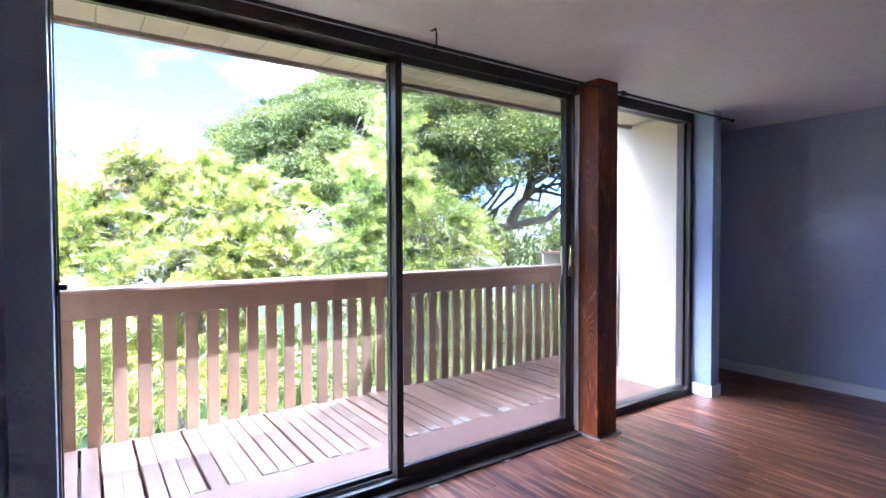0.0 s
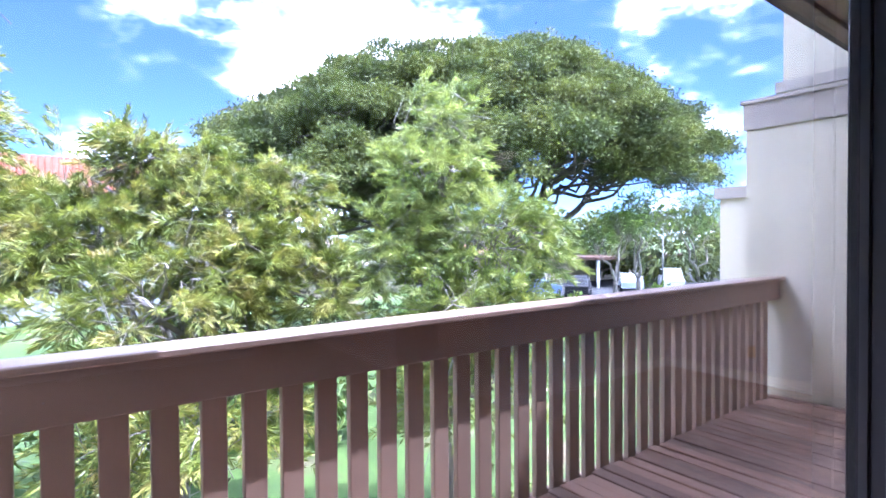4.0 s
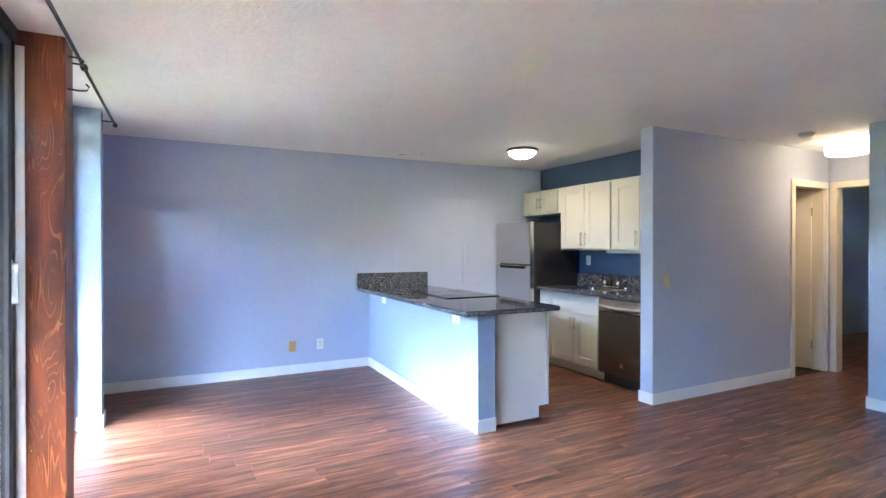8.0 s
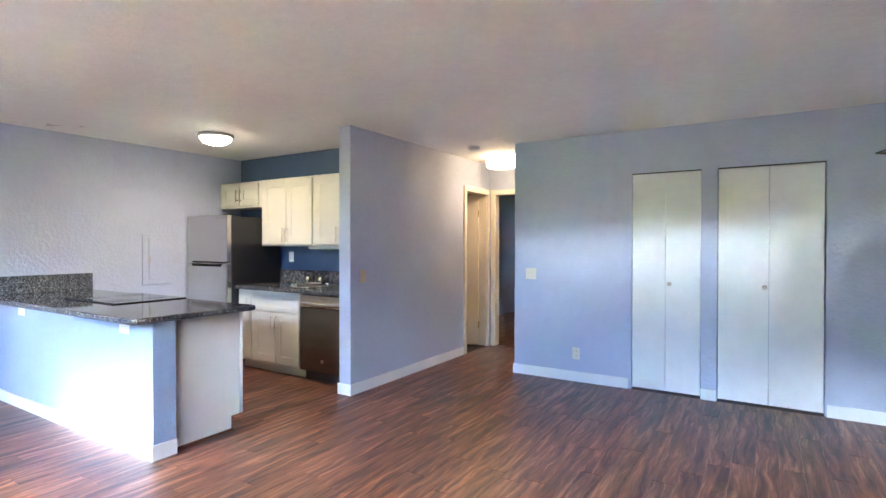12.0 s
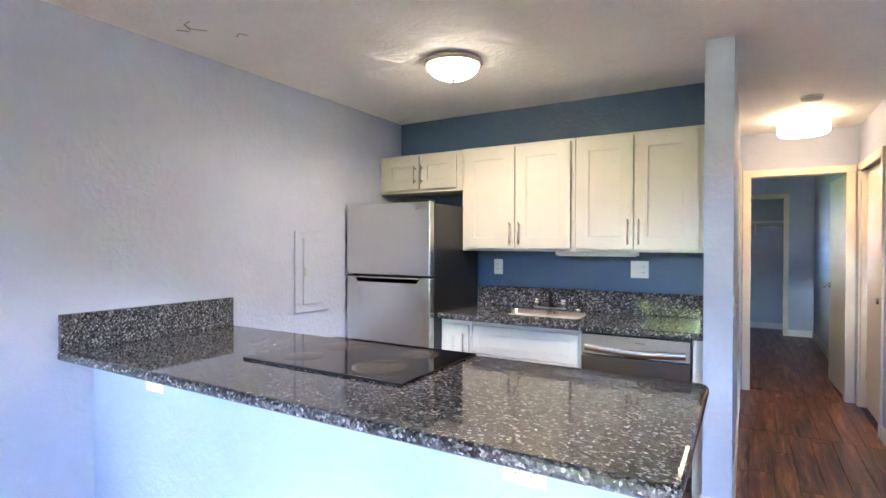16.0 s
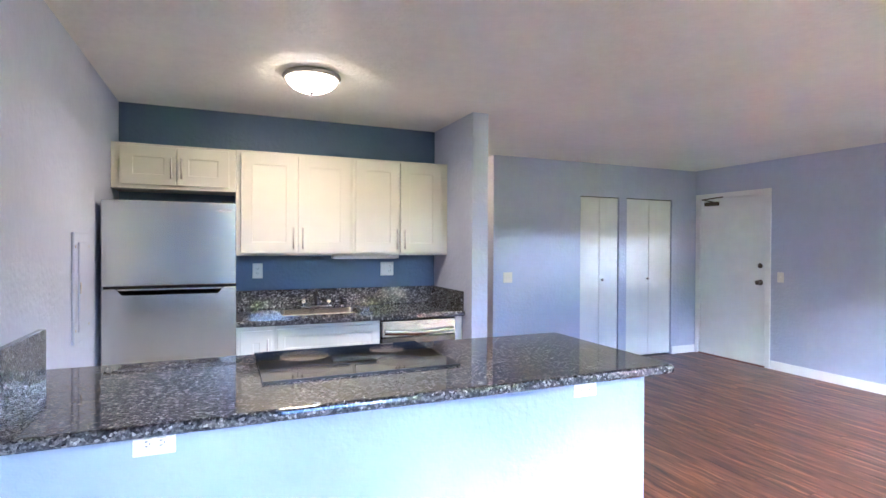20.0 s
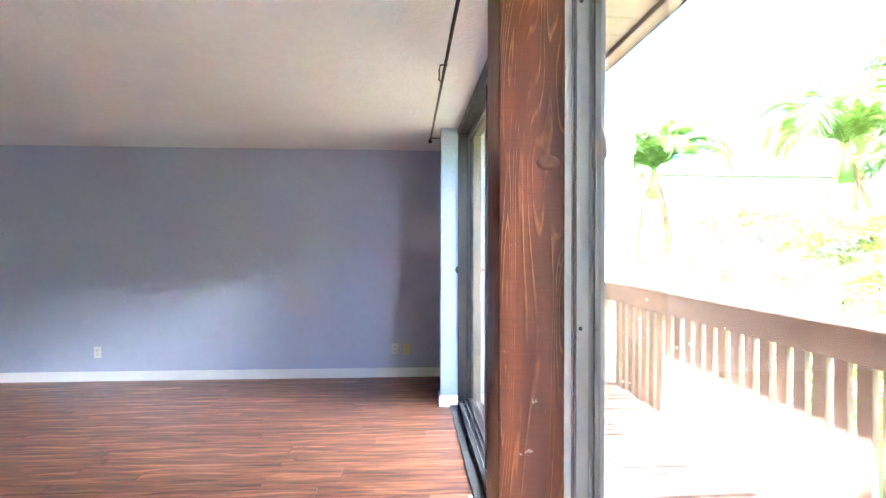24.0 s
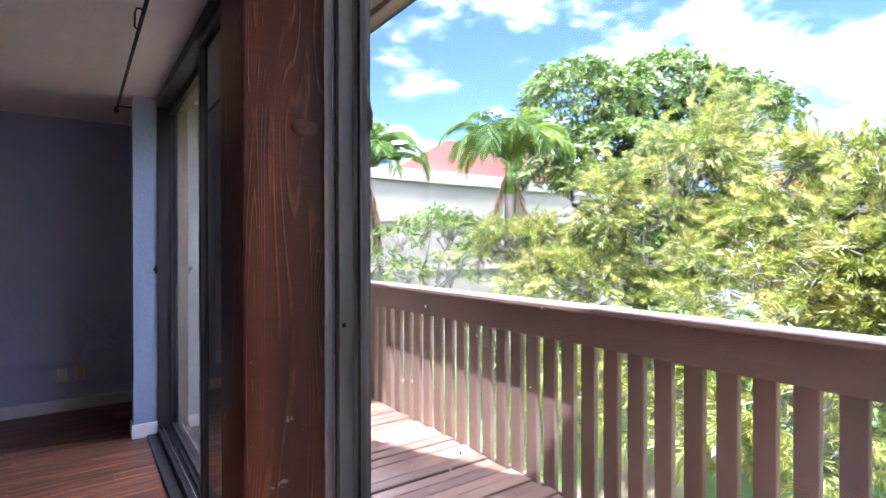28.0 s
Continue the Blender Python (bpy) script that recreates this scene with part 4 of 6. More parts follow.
# ---- doors ----
def bifold(x0, x1, knob_x, label):
    """A pair of flat bifold leaves in the closet wall, closed."""
    d = thing("bifold_door", label, "closet door", "closet doors", at=((x0 + x1) / 2, YC, 0))
    h = (x1 - x0) / 2
    for a, b in ((-h + 0.004, -0.0015), (0.0015, h - 0.004)):
        part("leaf", box(a, b, -0.045, -0.014, 0.022, 2.022, 0.002), M_DOOR, d)
    part("head_track", box(-h, h, -0.045, -0.012, 2.024, 2.034), M_FRAME, d)
    kx = knob_x - (x0 + x1) / 2
    part("knob", lathe([(0.008, 0), (0.008, 0.012), (0.016, 0.018), (0.019, 0.028), (0.014, 0.036), (0, 0.038)], n=16, turn=pose(kx, -0.014, 1.01, -90, 0, 0)), M_NICKEL, d, "small round metal knob")
    return d


bifold(-0.256, 0.329, 0.0, "narrow white flat bifold closet door, closed")
bifold(-1.144, -0.387, -0.735, "wide white flat bifold closet door, closed")

ed = thing("entrance_door", "white flush entrance door with a closer, shut", "door", at=(XW, -3.296, 0))
part("leaf", box(-0.035, 0.0, -0.452, 0.452, 0.015, 2.04, 0.003), M_DOOR, ed)
part("stop", box(-0.12, -0.036, -0.464, 0.464, 0, 2.06), M_TRIM, ed)
part("casing", boxes([(-0.05, 0.014, 0.46, 0.52, 0, 2.055), (-0.05, 0.014, -0.52, -0.46, 0, 2.055), (-0.05, 0.014, -0.52, 0.52, 2.055, 2.115)], 0.003), M_TRIM, ed, "white door casing")
part("threshold", box(-0.06, 0.03, -0.46, 0.46, 0, 0.016, 0.003), M_TOE, ed, "dark red wooden threshold")
for z in (0.3, 1.04, 1.78):
    part("hinge", tube([(0.008, -0.455, z - 0.05), (0.008, -0.455, z + 0.05)], 0.009, 8), M_TRIM, ed)
part("deadbolt", lathe([(0.03, 0), (0.03, 0.008), (0.024, 0.014), (0.01, 0.016), (0.01, 0.024), (0, 0.024)], n=20, turn=pose(0, 0.39, 1.2, 0, 90, 0)), M_BRONZE, ed, "round bronze deadbolt")
kn = part("knob", lathe([(0.035, 0), (0.034, 0.006), (0.014, 0.012), (0.013, 0.028), (0.024, 0.036), (0.029, 0.05), (0.024, 0.064), (0, 0.068)], n=20, turn=pose(0, 0.39, 1.0, 0, 90, 0)), M_BRONZE, ed, "round bronze door knob")
cl = part("closer", box(0.0, 0.05, -0.36, -0.17, 1.955, 2.005, 0.006), M_BRONZE, ed, "metal door closer")
part("closer_arm", tube([(0.03, -0.25, 2.008), (0.16, -0.3, 2.03), (0.02, -0.1, 2.06)], 0.008, 8), M_BRONZE, cl)


def door_set(name, label, hinge, width, turn, casing, knob_side=1):
    """A flat leaf on its hinge (x, y), opened by turn degrees from +x, with hinges and a knob on both sides."""
    d = thing(name, label, "door", at=(hinge[0], hinge[1], 0))
    leaf = part("leaf", box(0, width, -0.018, 0.018, 0.012, 2.03, 0.002), M_CREAM, d)
    leaf.matrix_basis = pose(0, 0, 0, 0, 0, turn)
    for z in (0.28, 1.78):
        part("hinge", boxes([(-0.012, 0.004, -0.019, 0.019, z - 0.045, z + 0.045)], 0.002), M_BRASS, leaf, "brass hinge")
    for s in (-1, 1):
        part("knob", lathe([(0.03, 0), (0.028, 0.006), (0.012, 0.01), (0.011, 0.03), (0.026, 0.04), (0.026, 0.055), (0, 0.062)], n=18, turn=pose(width - 0.065, s * 0.018, 0.98, -90 * s, 0, 0)), M_CHROME, leaf, "polished round knob")
    return d


door_set("bedroom_door", "cream flush bedroom door standing open", (1.585, -5.17), 0.71, -87, None)
door_set("bathroom_door", "cream flush bathroom door standing ajar", (2.55, -4.93), 0.54, 22, None)
door_set("linen_door", "cream flush side door, closed", (1.47, -4.9), 0.76, 90, None)


def casing(name, label, bm):
    solid(name, bm, M_CREAM, label, kind="structure")


C = 0.065
casing("trim_bedroom_door", "cream door casing", boxes([(1.6 - 0.05, 1.6 + 0.02, -5.03, -5.013, 0, 2.03), (2.34, 2.34 + C, -5.03, -5.013, 0, 2.03), (1.55, 2.34 + C, -5.03, -5.013, 2.03, 2.095), (1.6, 1.615, -5.15, -5.03, 0, 2.03), (2.345, 2.36, -5.15, -5.03, 0, 2.03), (1.6, 2.36, -5.15, -5.03, 2.03, 2.05)], 0.003))
casing("trim_bathroom_door", "cream door casing", boxes([(2.416, 2.433, -4.38, -4.38 + C, 0, 2.05), (2.416, 2.433, -5.01, -4.96, 0, 2.05), (2.416, 2.433, -5.01, -4.38 + C, 2.03, 2.1), (2.433, 2.566, -4.395, -4.38, 0, 2.03), (2.433, 2.566, -4.96, -4.945, 0, 2.03), (2.433, 2.566, -4.96, -4.38, 2.03, 2.05)], 0.003))
casing("trim_linen_door", "cream door casing", boxes([(1.527, 1.544, -4.12, -4.12 + C, 0, 2.05), (1.527, 1.544, -4.995, -4.93, 0, 2.05), (1.527, 1.544, -4.995, -4.12 + C, 2.03, 2.1), (1.407, 1.527, -4.135, -4.12, 0, 2.03), (1.407, 1.527, -4.93, -4.915, 0, 2.03)], 0.003))
casing("trim_bedroom_closet", "pale blue closet frame", boxes([(1.815, 1.885, -8.75, -8.735, 0, 2.1), (1.815, 3.5, -8.75, -8.735, 2.1, 2.17)], 0.003))
cd = thing("closet_sliding_door", "plain grey-white sliding closet door, pushed aside", "closet door", at=(3.22, -8.8, 0))
part("leaf", box(-0.5, 0.5, -0.015, 0.015, 0.01, 2.05, 0.002), M_DOOR, cd)
part("finger_pull", lathe([(0.03, 0), (0.028, 0.004), (0.0, 0.002)], n=18, turn=pose(-0.42, 0.015, 1.0, -90, 0, 0)), M_BRASS, cd)
rod = thing("closet_rod", "closet shelf with a hanging rod under it", "closet rod", at=(2.5, -9.15, 1.69))
part("shelf", box(-0.99, 1.09, -0.24, 0.15, 0.06, 0.08, 0.002), M_TRIM, rod)
part("bar", tube([(-0.99, 0, 0), (1.09, 0, 0)], 0.016, 10), M_NICKEL, rod)
part("bracket", boxes([(-0.26, -0.24, -0.24, 0.05, 0.02, 0.06), (-0.26, -0.24, -0.02, 0.02, -0.15, 0.02)]), M_TRIM, rod)
# unseen window, added only to let daylight into the bedroom
bw = thing("added_window", "unseen white-framed window added to light the bedroom", "window", kind="structure", at=(3.65, -6.925, 1.835))
part("frame", boxes([(-0.03, 0.03, -0.175, 0.175, -0.215, -0.185), (-0.03, 0.03, -0.175, 0.175, 0.185, 0.215), (-0.03, 0.03, -0.175, -0.145, -0.185, 0.185), (-0.03, 0.03, 0.145, 0.175, -0.185, 0.185)]), M_TRIM, bw)

# ---- switches and outlets ----
def plate(name, label, m, w=0.075, h=0.118, kind="outlet", mat=None, gangs=1):
    """A cover plate facing its own +y, placed by the pose m."""
    mat = mat or M_PLATE
    p = thing(name, label, "switch" if kind == "switch" else "outlet")
    p.matrix_basis = m
    part("cover", box(-w / 2, w / 2, 0, 0.006, -h / 2, h / 2, 0.003, 2), mat, p)
    for g in range(gangs):
        gx = (g - (gangs - 1) / 2) * 0.046
        k = kind if gangs == 1 or kind != "mixed" else ("switch" if g else "outlet")
        if k == "switch":
            part("toggle", box(gx - 0.005, gx + 0.005, 0.006, 0.018, -0.008, 0.012, 0.002), mat, p)
        else:
            for s in (-0.02, 0.02):
                rc = part("socket", box(gx - 0.0165, gx + 0.0165, 0.006, 0.0085, s - 0.0135, s + 0.0135, 0.003, 2), mat, p)
                part("slots", boxes([(gx - 0.009, gx - 0.006, 0.0085, 0.009, s - 0.003, s + 0.006), (gx + 0.006, gx + 0.009, 0.0085, 0.009, s - 0.003, s + 0.006), (gx - 0.002, gx + 0.002, 0.0085, 0.009, s - 0.01, s - 0.006)]), M_SLOT, rc)
    return p


EAST, WEST, NORTH, SOUTH = 90, -90, 0, 180
plate("outlet", "tan jack plate low on the blue wall", pose(XE, 0.337, 0.296, 0, 0, EAST), mat=M_BRASSPLATE)
plate("outlet", "white outlet low on the blue wall", pose(XE, 0.035, 0.303, 0, 0, EAST))
plate("outlet", "white outlet on the blue accent wall", pose(4.063, YK, 1.217, 0, 0, NORTH))
plate("outlet", "white double-gang switch and outlet over the counter", pose(3.007, YK, 1.221, 0, 0, NORTH), 0.117, 0.118, "mixed", None, 2)
for x in (4.504, 2.866):
    p = plate("outlet", "white sideways outlet under the counter edge", pose(x, -0.54, 0.813, 0, 90, NORTH))
plate("switch_plate", "almond light switch on the partition", pose(2.433, -2.43, 1.07, 0, 0, EAST), kind="switch", mat=M_ALMOND)
plate("switch_plate", "cream double light switch by the hall", pose(1.34, YC, 1.062, 0, 0, NORTH), 0.117, 0.118, "switch", M_CREAM, 2)
plate("outlet", "cream outlet on the closet wall", pose(0.86, YC, 0.278, 0, 0, NORTH), mat=M_CREAM)
plate("switch_plate", "white light switch beside the entrance door", pose(XW, -2.66, 1.075, 0, 0, WEST), kind="switch")
plate("outlet", "white outlet low on the entrance wall", pose(XW, -1.529, 0.3, 0, 0, WEST))
plate("outlet", "white outlet by the west pier", pose(XW, 1.548, 0.303, 0, 0, WEST))
plate("outlet", "tan jack plate by the west pier", pose(XW, 1.671, 0.301, 0, 0, WEST), mat=M_ALMOND)

# ---- lamps ----
kl = thing("ceiling_light", "frosted dome ceiling light with a bronze rim, lit", "ceiling light", at=(3.826, -1.869, HT))
part("rim", lathe([(0.12, 0), (0.165, -0.006), (0.17, -0.022), (0.158, -0.036), (0.148, -0.034), (0.14, -0.02)], n=48), M_NICKEL, kl, "brushed bronze rim")
part("dome", lathe([(0.148, -0.036), (0.138, -0.058), (0.115, -0.08), (0.08, -0.097), (0.04, -0.106), (0, -0.109)], n=48), M_DOME, kl, "glowing frosted glass dome")
part("finial", lathe([(0.012, -0.106), (0.014, -0.113), (0.007, -0.12), (0.008, -0.126), (0, -0.13)], n=14), M_NICKEL, kl)
hl = thing("ceiling_light", "glowing white drum ceiling light in the hall", "ceiling light", at=(1.98, -4.45, HT))
part("base", lathe([(0.0, -0.02), (0.11, -0.02), (0.115, 0)], n=40), M_TRIM, hl)
part("drum", lathe([(0.165, -0.02), (0.185, -0.024), (0.18, -0.13), (0.165, -0.145), (0.08, -0.15), (0, -0.151)], n=48), M_DRUM, hl, "glowing opal glass drum")
sd = thing("smoke_detector", "round white smoke detector on the ceiling", "smoke detector", at=(1.985, -3.76, HT))
part("base", lathe([(0.068, 0), (0.07, -0.012), (0.064, -0.014)], n=32), M_PLATE, sd)
part("cover", lathe([(0.06, -0.014), (0.062, -0.026), (0.05, -0.038), (0, -0.041)], n=32), M_PLATE, sd)

# ---- curtain rods ----
def finial(x, s):
    return lathe([(0.009, 0), (0.013, 0.004), (0.018, 0.014), (0.016, 0.026), (0.006, 0.032), (0, 0.034)], n=16, turn=pose(x, 0, 0, 0, 90 * s, 0))


def rod_set(name, label, x0, x1, brackets):
    r = thing(name, label, "curtain rod", "curtain rods", at=(0, 1.885, 2.352))
    part("bar", tube([(x0, 0, 0), ((x0 + x1) / 2, 0, 0), (x1, 0, 0)], 0.0085, 12), M_IRON, r)
    part("finial", finial(x0, -1), M_IRON, r)
    part("finial", finial(x1, 1), M_IRON, r)
    for pts in brackets:
        part("bracket", tube(pts, 0.005, 8), M_IRON, r, "thin black rod bracket")
    return r


up = [(1.06, 0.0, -0.012), (1.06, -0.018, -0.004), (1.06, -0.018, 0.055), (1.06, -0.012, 0.083), (1.06, 0.03, 0.086)]
rod_set("curtain_rod", "black iron curtain rod over the sliding door", -0.64, 2.585,
        [up, [(2.5, 0, -0.012), (2.5, -0.014, 0), (2.5, 0, 0.014), (2.5, 0.052, 0.014)], [(-0.56, 0, -0.012), (-0.56, -0.012, 0), (-0.56, 0.0, 0.01), (-0.56, 0.09, 0.01)]])
rod_set("curtain_rod", "black iron curtain rod over the fixed window", 2.64, 4.085,
        [[(2.61, 0, -0.012), (2.61, -0.014, 0), (2.61, 0, 0.014), (2.61, 0.052, 0.014)], [(4.02, 0, -0.012), (4.02, -0.012, 0), (4.02, 0.0, 0.01), (4.02, 0.08, 0.01)]])
hk = thing("wall_hook", "black iron hook on the timber post", "hook", at=(2.46, 1.937, 2.19))
part("hook", tube([(0, 0, 0), (0, -0.05, -0.004), (0, -0.085, 0.0), (0, -0.095, 0.02), (0, -0.08, 0.034)], 0.0045, 8), M_IRON, hk)


# ---- small wear ----
bm = bmesh.new()
for pts in ([(4.79, -0.82, 0), (4.75, -0.86, 0), (4.72, -0.845, 0), (4.67, -0.9, 0)], [(4.72, -0.845, 0), (4.7, -0.8, 0), (4.64, -0.79, 0)], [(4.6, -1.02, 0), (4.56, -1.0, 0), (4.54, -1.04, 0)]):
    tube([(x, y, HT - 0.001) for x, y, z in pts], 0.0035, 6, bm, 0.5)
solid("ceiling_crack", bm, M_STUCCO_CAP, "thin cracked patch in the ceiling paint", kind="structure")
for x0, w, z0, y in ((3.955, 0.05, 2.4, 1.964), (4.02, 0.03, 2.415, 1.964), (-0.6, 0.045, 2.405, 1.974)):
    bm = bmesh.new()
    edge = [(0, 0.04), (w, 0.04), (w * 0.92, 0.016), (w * 0.7, 0.004), (w * 0.45, 0.014), (w * 0.22, -0.006), (w * 0.08, 0.012)]
    bm.faces.new([bm.verts.new((x0 + a, y, min(z0 + b, HT))) for a, b in edge])
    bmesh.ops.solidify(bm, geom=bm.faces, thickness=0.0015)
    solid("paint_drip", bm, M_CREAM, "cream paint drip at the top of the pier", kind="structure")
bm = box(1.12, 1.18, 2.03, 2.054, 0.0005, 0.004, 0.001)
bm_box(bm, 1.68, 1.72, 2.034, 2.054, 0.0005, 0.004, 0.001)
solid("threshold_tape", bm, M_TRIM, "torn bits of white tape by the door track", kind="structure")
# ---- outside ----
GZ = -3.0
rng = np.random.default_rng(7)


def ground_mat():
    m = Mat("lawn_ground", (0.07, 0.12, 0.03), 0.9).world()
    c = m.ramp(m.noise(0.35, 5), [(0.35, (0.055, 0.1, 0.02)), (0.52, (0.1, 0.17, 0.03)), (0.62, (0.16, 0.13, 0.07))])
    m.colour(c)
    m.tint(m.noise(9, 4), 0.6, 1.3)
    m.bump(m.noise(30, 3), 0.5, 0.03)
    return m.m


structure("ground", box(-600, 600, -600, 600, GZ - 0.4, GZ), ground_mat(), "lawn and planting below the balcony")
pm = Mat("concrete_path", (0.4, 0.38, 0.34), 0.85).world()
pm.tint(pm.noise(1.2, 5), 0.8, 1.1)
pm.bump(pm.noise(40, 3), 0.2, 0.004)
M_PATH = pm.m
am = Mat("asphalt", (0.055, 0.055, 0.057), 0.85).world()
am.tint(am.noise(2, 5), 0.8, 1.2)
am.bump(am.noise(90, 3), 0.3, 0.004)
M_ASPHALT = am.m
structure("pavement", boxes([(-2.0, 9.5, 6.9, 7.9, GZ, GZ + 0.05)], 0.01), M_PATH, "pale concrete garden path")
structure("road", boxes([(26.0, 75.0, 18.0, 46.0, GZ, GZ + 0.02)]), M_ASPHALT, "asphalt car park")
structure("kerb", boxes([(25.8, 26.0, 18.0, 46.0, GZ, GZ + 0.14)]), M_PATH, "concrete kerb of the car park")


def leaf_mat(name, stops, rough=0.45, through_light=0.3, tuft=1.2, single=0.3):
    """Leaves: one tone for each tuft, a slow drift over the crown, a little of its own for each leaf."""
    m = Mat(name, stops[0][1], rough).world()
    cell = m.n.new("ShaderNodeSeparateColor")
    m.l.new(m.voronoi(tuft, out="Color"), cell.inputs["Color"])
    f = m.math("MULTIPLY", m.island(), single)
    f = m.math("ADD", f, m.math("MULTIPLY", cell.outputs["Red"], 0.75 - single))
    f = m.math("ADD", f, m.math("MULTIPLY", m.noise(tuft * 0.3, 2), 0.25))
    c = m.ramp(f, stops)
    m.colour(c)
    tr = m.n.new("ShaderNodeBsdfTranslucent")
    bright = m.mix(1.0, c, (1.25, 1.3, 0.7), "MULTIPLY")
    m.l.new(bright, tr.inputs["Color"])
    mx = m.n.new("ShaderNodeMixShader")
    mx.inputs[0].default_value = through_light
    m.l.new(m.b.outputs[0], mx.inputs[1])
    m.l.new(tr.outputs[0], mx.inputs[2])
    m.l.new(mx.outputs[0], m.n["Material Output"].inputs["Surface"])
    return m.m


M_MONKEY = leaf_mat("rain_tree_leaves", [(0.2, (0.045, 0.062, 0.013)), (0.5, (0.105, 0.13, 0.028)), (0.8, (0.205, 0.215, 0.055))], 0.65, 0.3, 0.8, 0.25)
M_BRUSH = leaf_mat("bottlebrush_leaves", [(0.15, (0.055, 0.08, 0.014)), (0.4, (0.19, 0.225, 0.036)), (0.64, (0.35, 0.36, 0.07)), (0.88, (0.45, 0.35, 0.13))], 0.35, 0.25, 3.2, 0.2)
M_BRUSH_GREEN = leaf_mat("fresh_bottlebrush_leaves", [(0.15, (0.09, 0.13, 0.028)), (0.45, (0.25, 0.3, 0.07)), (0.75, (0.44, 0.47, 0.14))], 0.35, 0.3, 3.2, 0.2)
M_MANGO = leaf_mat("dark_glossy_leaves", [(0.2, (0.05, 0.09, 0.015)), (0.5, (0.12, 0.18, 0.035)), (0.8, (0.28, 0.34, 0.1))], 0.28, 0.2, 1.6, 0.3)
M_PALM = leaf_mat("palm_leaves", [(0.25, (0.07, 0.13, 0.022)), (0.55, (0.16, 0.26, 0.045)), (0.85, (0.33, 0.38, 0.09))], 0.5, 0.35, 0.8)
M_DEADPALM = leaf_mat("dry_palm_leaves", [(0.3, (0.22, 0.12, 0.06)), (0.7, (0.36, 0.22, 0.1))], 0.7, 0.2, 1.0)
M_PLUMERIA = leaf_mat("plumeria_leaves", [(0.25, (0.09, 0.14, 0.025)), (0.55, (0.2, 0.28, 0.05)), (0.85, (0.36, 0.42, 0.1))], 0.4, 0.35, 2.0)
M_SHRUB = leaf_mat("shrub_leaves", [(0.25, (0.045, 0.085, 0.014)), (0.55, (0.12, 0.18, 0.03)), (0.85, (0.28, 0.33, 0.07))], 0.4, 0.35, 2.0)


def bark_mat(name, a, b):
    m = Mat(name, a, 0.85).world()
    m.colour(m.ramp(m.noise(2.5, 5, 0.6, (3, 3, 0.8)), [(0.35, a), (0.7, b)]))
    m.bump(m.noise(9, 5, 0.6, (3, 3, 0.6)), 0.6, 0.03)
    return m.m


M_BARK = bark_mat("dark_bark", (0.05, 0.04, 0.03), (0.16, 0.13, 0.1))
M_GREYBARK = bark_mat("grey_bark", (0.2, 0.17, 0.145), (0.46, 0.41, 0.36))
M_PALMBARK = bark_mat("palm_bark", (0.2, 0.16, 0.12), (0.4, 0.33, 0.26))


def unit(v):
    return v / np.maximum(np.linalg.norm(v, axis=1, keepdims=True), 1e-9)


def kites(name, base, way, length, width, material, droop=0.0, fold=0.12, lie=0.0):
    """Leaves: each a folded kite of two triangles from base along way. Joined, as nobody could count them."""
    n = len(base)
    way = unit(way)
    side = unit(np.cross(way, unit(rng.normal(size=(n, 3))) + np.array([0.0, 0.0, lie])))
    nor = np.cross(side, way)
    L, W = length[:, None], width[:, None]
    tip = base + way * L
    tip[:, 2] -= droop * length
    mid = base + way * L * 0.45 + nor * L * fold
    mid[:, 2] -= droop * length * 0.3
    verts = np.empty((n, 4, 3))
    verts[:, 0], verts[:, 1], verts[:, 2], verts[:, 3] = base, mid + side * W * 0.5, tip, mid - side * W * 0.5
    me = bpy.data.meshes.new(name)
    me.vertices.add(4 * n)
    me.vertices.foreach_set("co", verts.reshape(-1).astype(np.float32))
    me.loops.add(6 * n)
    idx = (np.arange(n)[:, None] * 4 + np.array([0, 1, 2, 0, 2, 3])[None]).reshape(-1)
    me.loops.foreach_set("vertex_index", idx.astype(np.int32))
    me.polygons.add(2 * n)
    me.polygons.foreach_set("loop_start", (np.arange(2 * n) * 3).astype(np.int32))
    me.update(calc_edges=True)
    me.validate()
    me.materials.append(material)
    return me


def in_lobes(lobes, n, shell=0.55, top=0.25):
    """Points in the outer part of ellipsoid lobes (x, y, z, radius, height), more of them on top, with outward ways."""
    w = np.array([r * r * h for *_, r, h in lobes]) ** 0.72
    pick = rng.choice(len(lobes), n, p=w / w.sum())
    L = np.array(lobes)[pick]
    d = unit(rng.normal(size=(n, 3)))
    d[:, 2] = np.where(d[:, 2] < -top, -d[:, 2], d[:, 2])
    s = shell + (1 - shell) * rng.random(n) ** 0.7
    s *= 0.86 + 0.24 * rng.random(n)
    return L[:, :3] + d * s[:, None] * np.stack([L[:, 3], L[:, 3], L[:, 4]], 1), d


def limb(bm, a, b, r0, r1, sag=0.0, n=7, k=6, wob=0.06):
    a, b = Vector(a), Vector(b)
    pts = []
    for i in range(k + 1):
        u = i / k
        p = a.lerp(b, u)
        p.z += sag * math.sin(math.pi * u) * (b - a).length
        if 0 < i < k:
            p += Vector(rng.normal(size=3)) * wob * (b - a).length * 0.5
        pts.append(p)
    tube(pts, r0, n, bm, r1 / r0)
    return pts


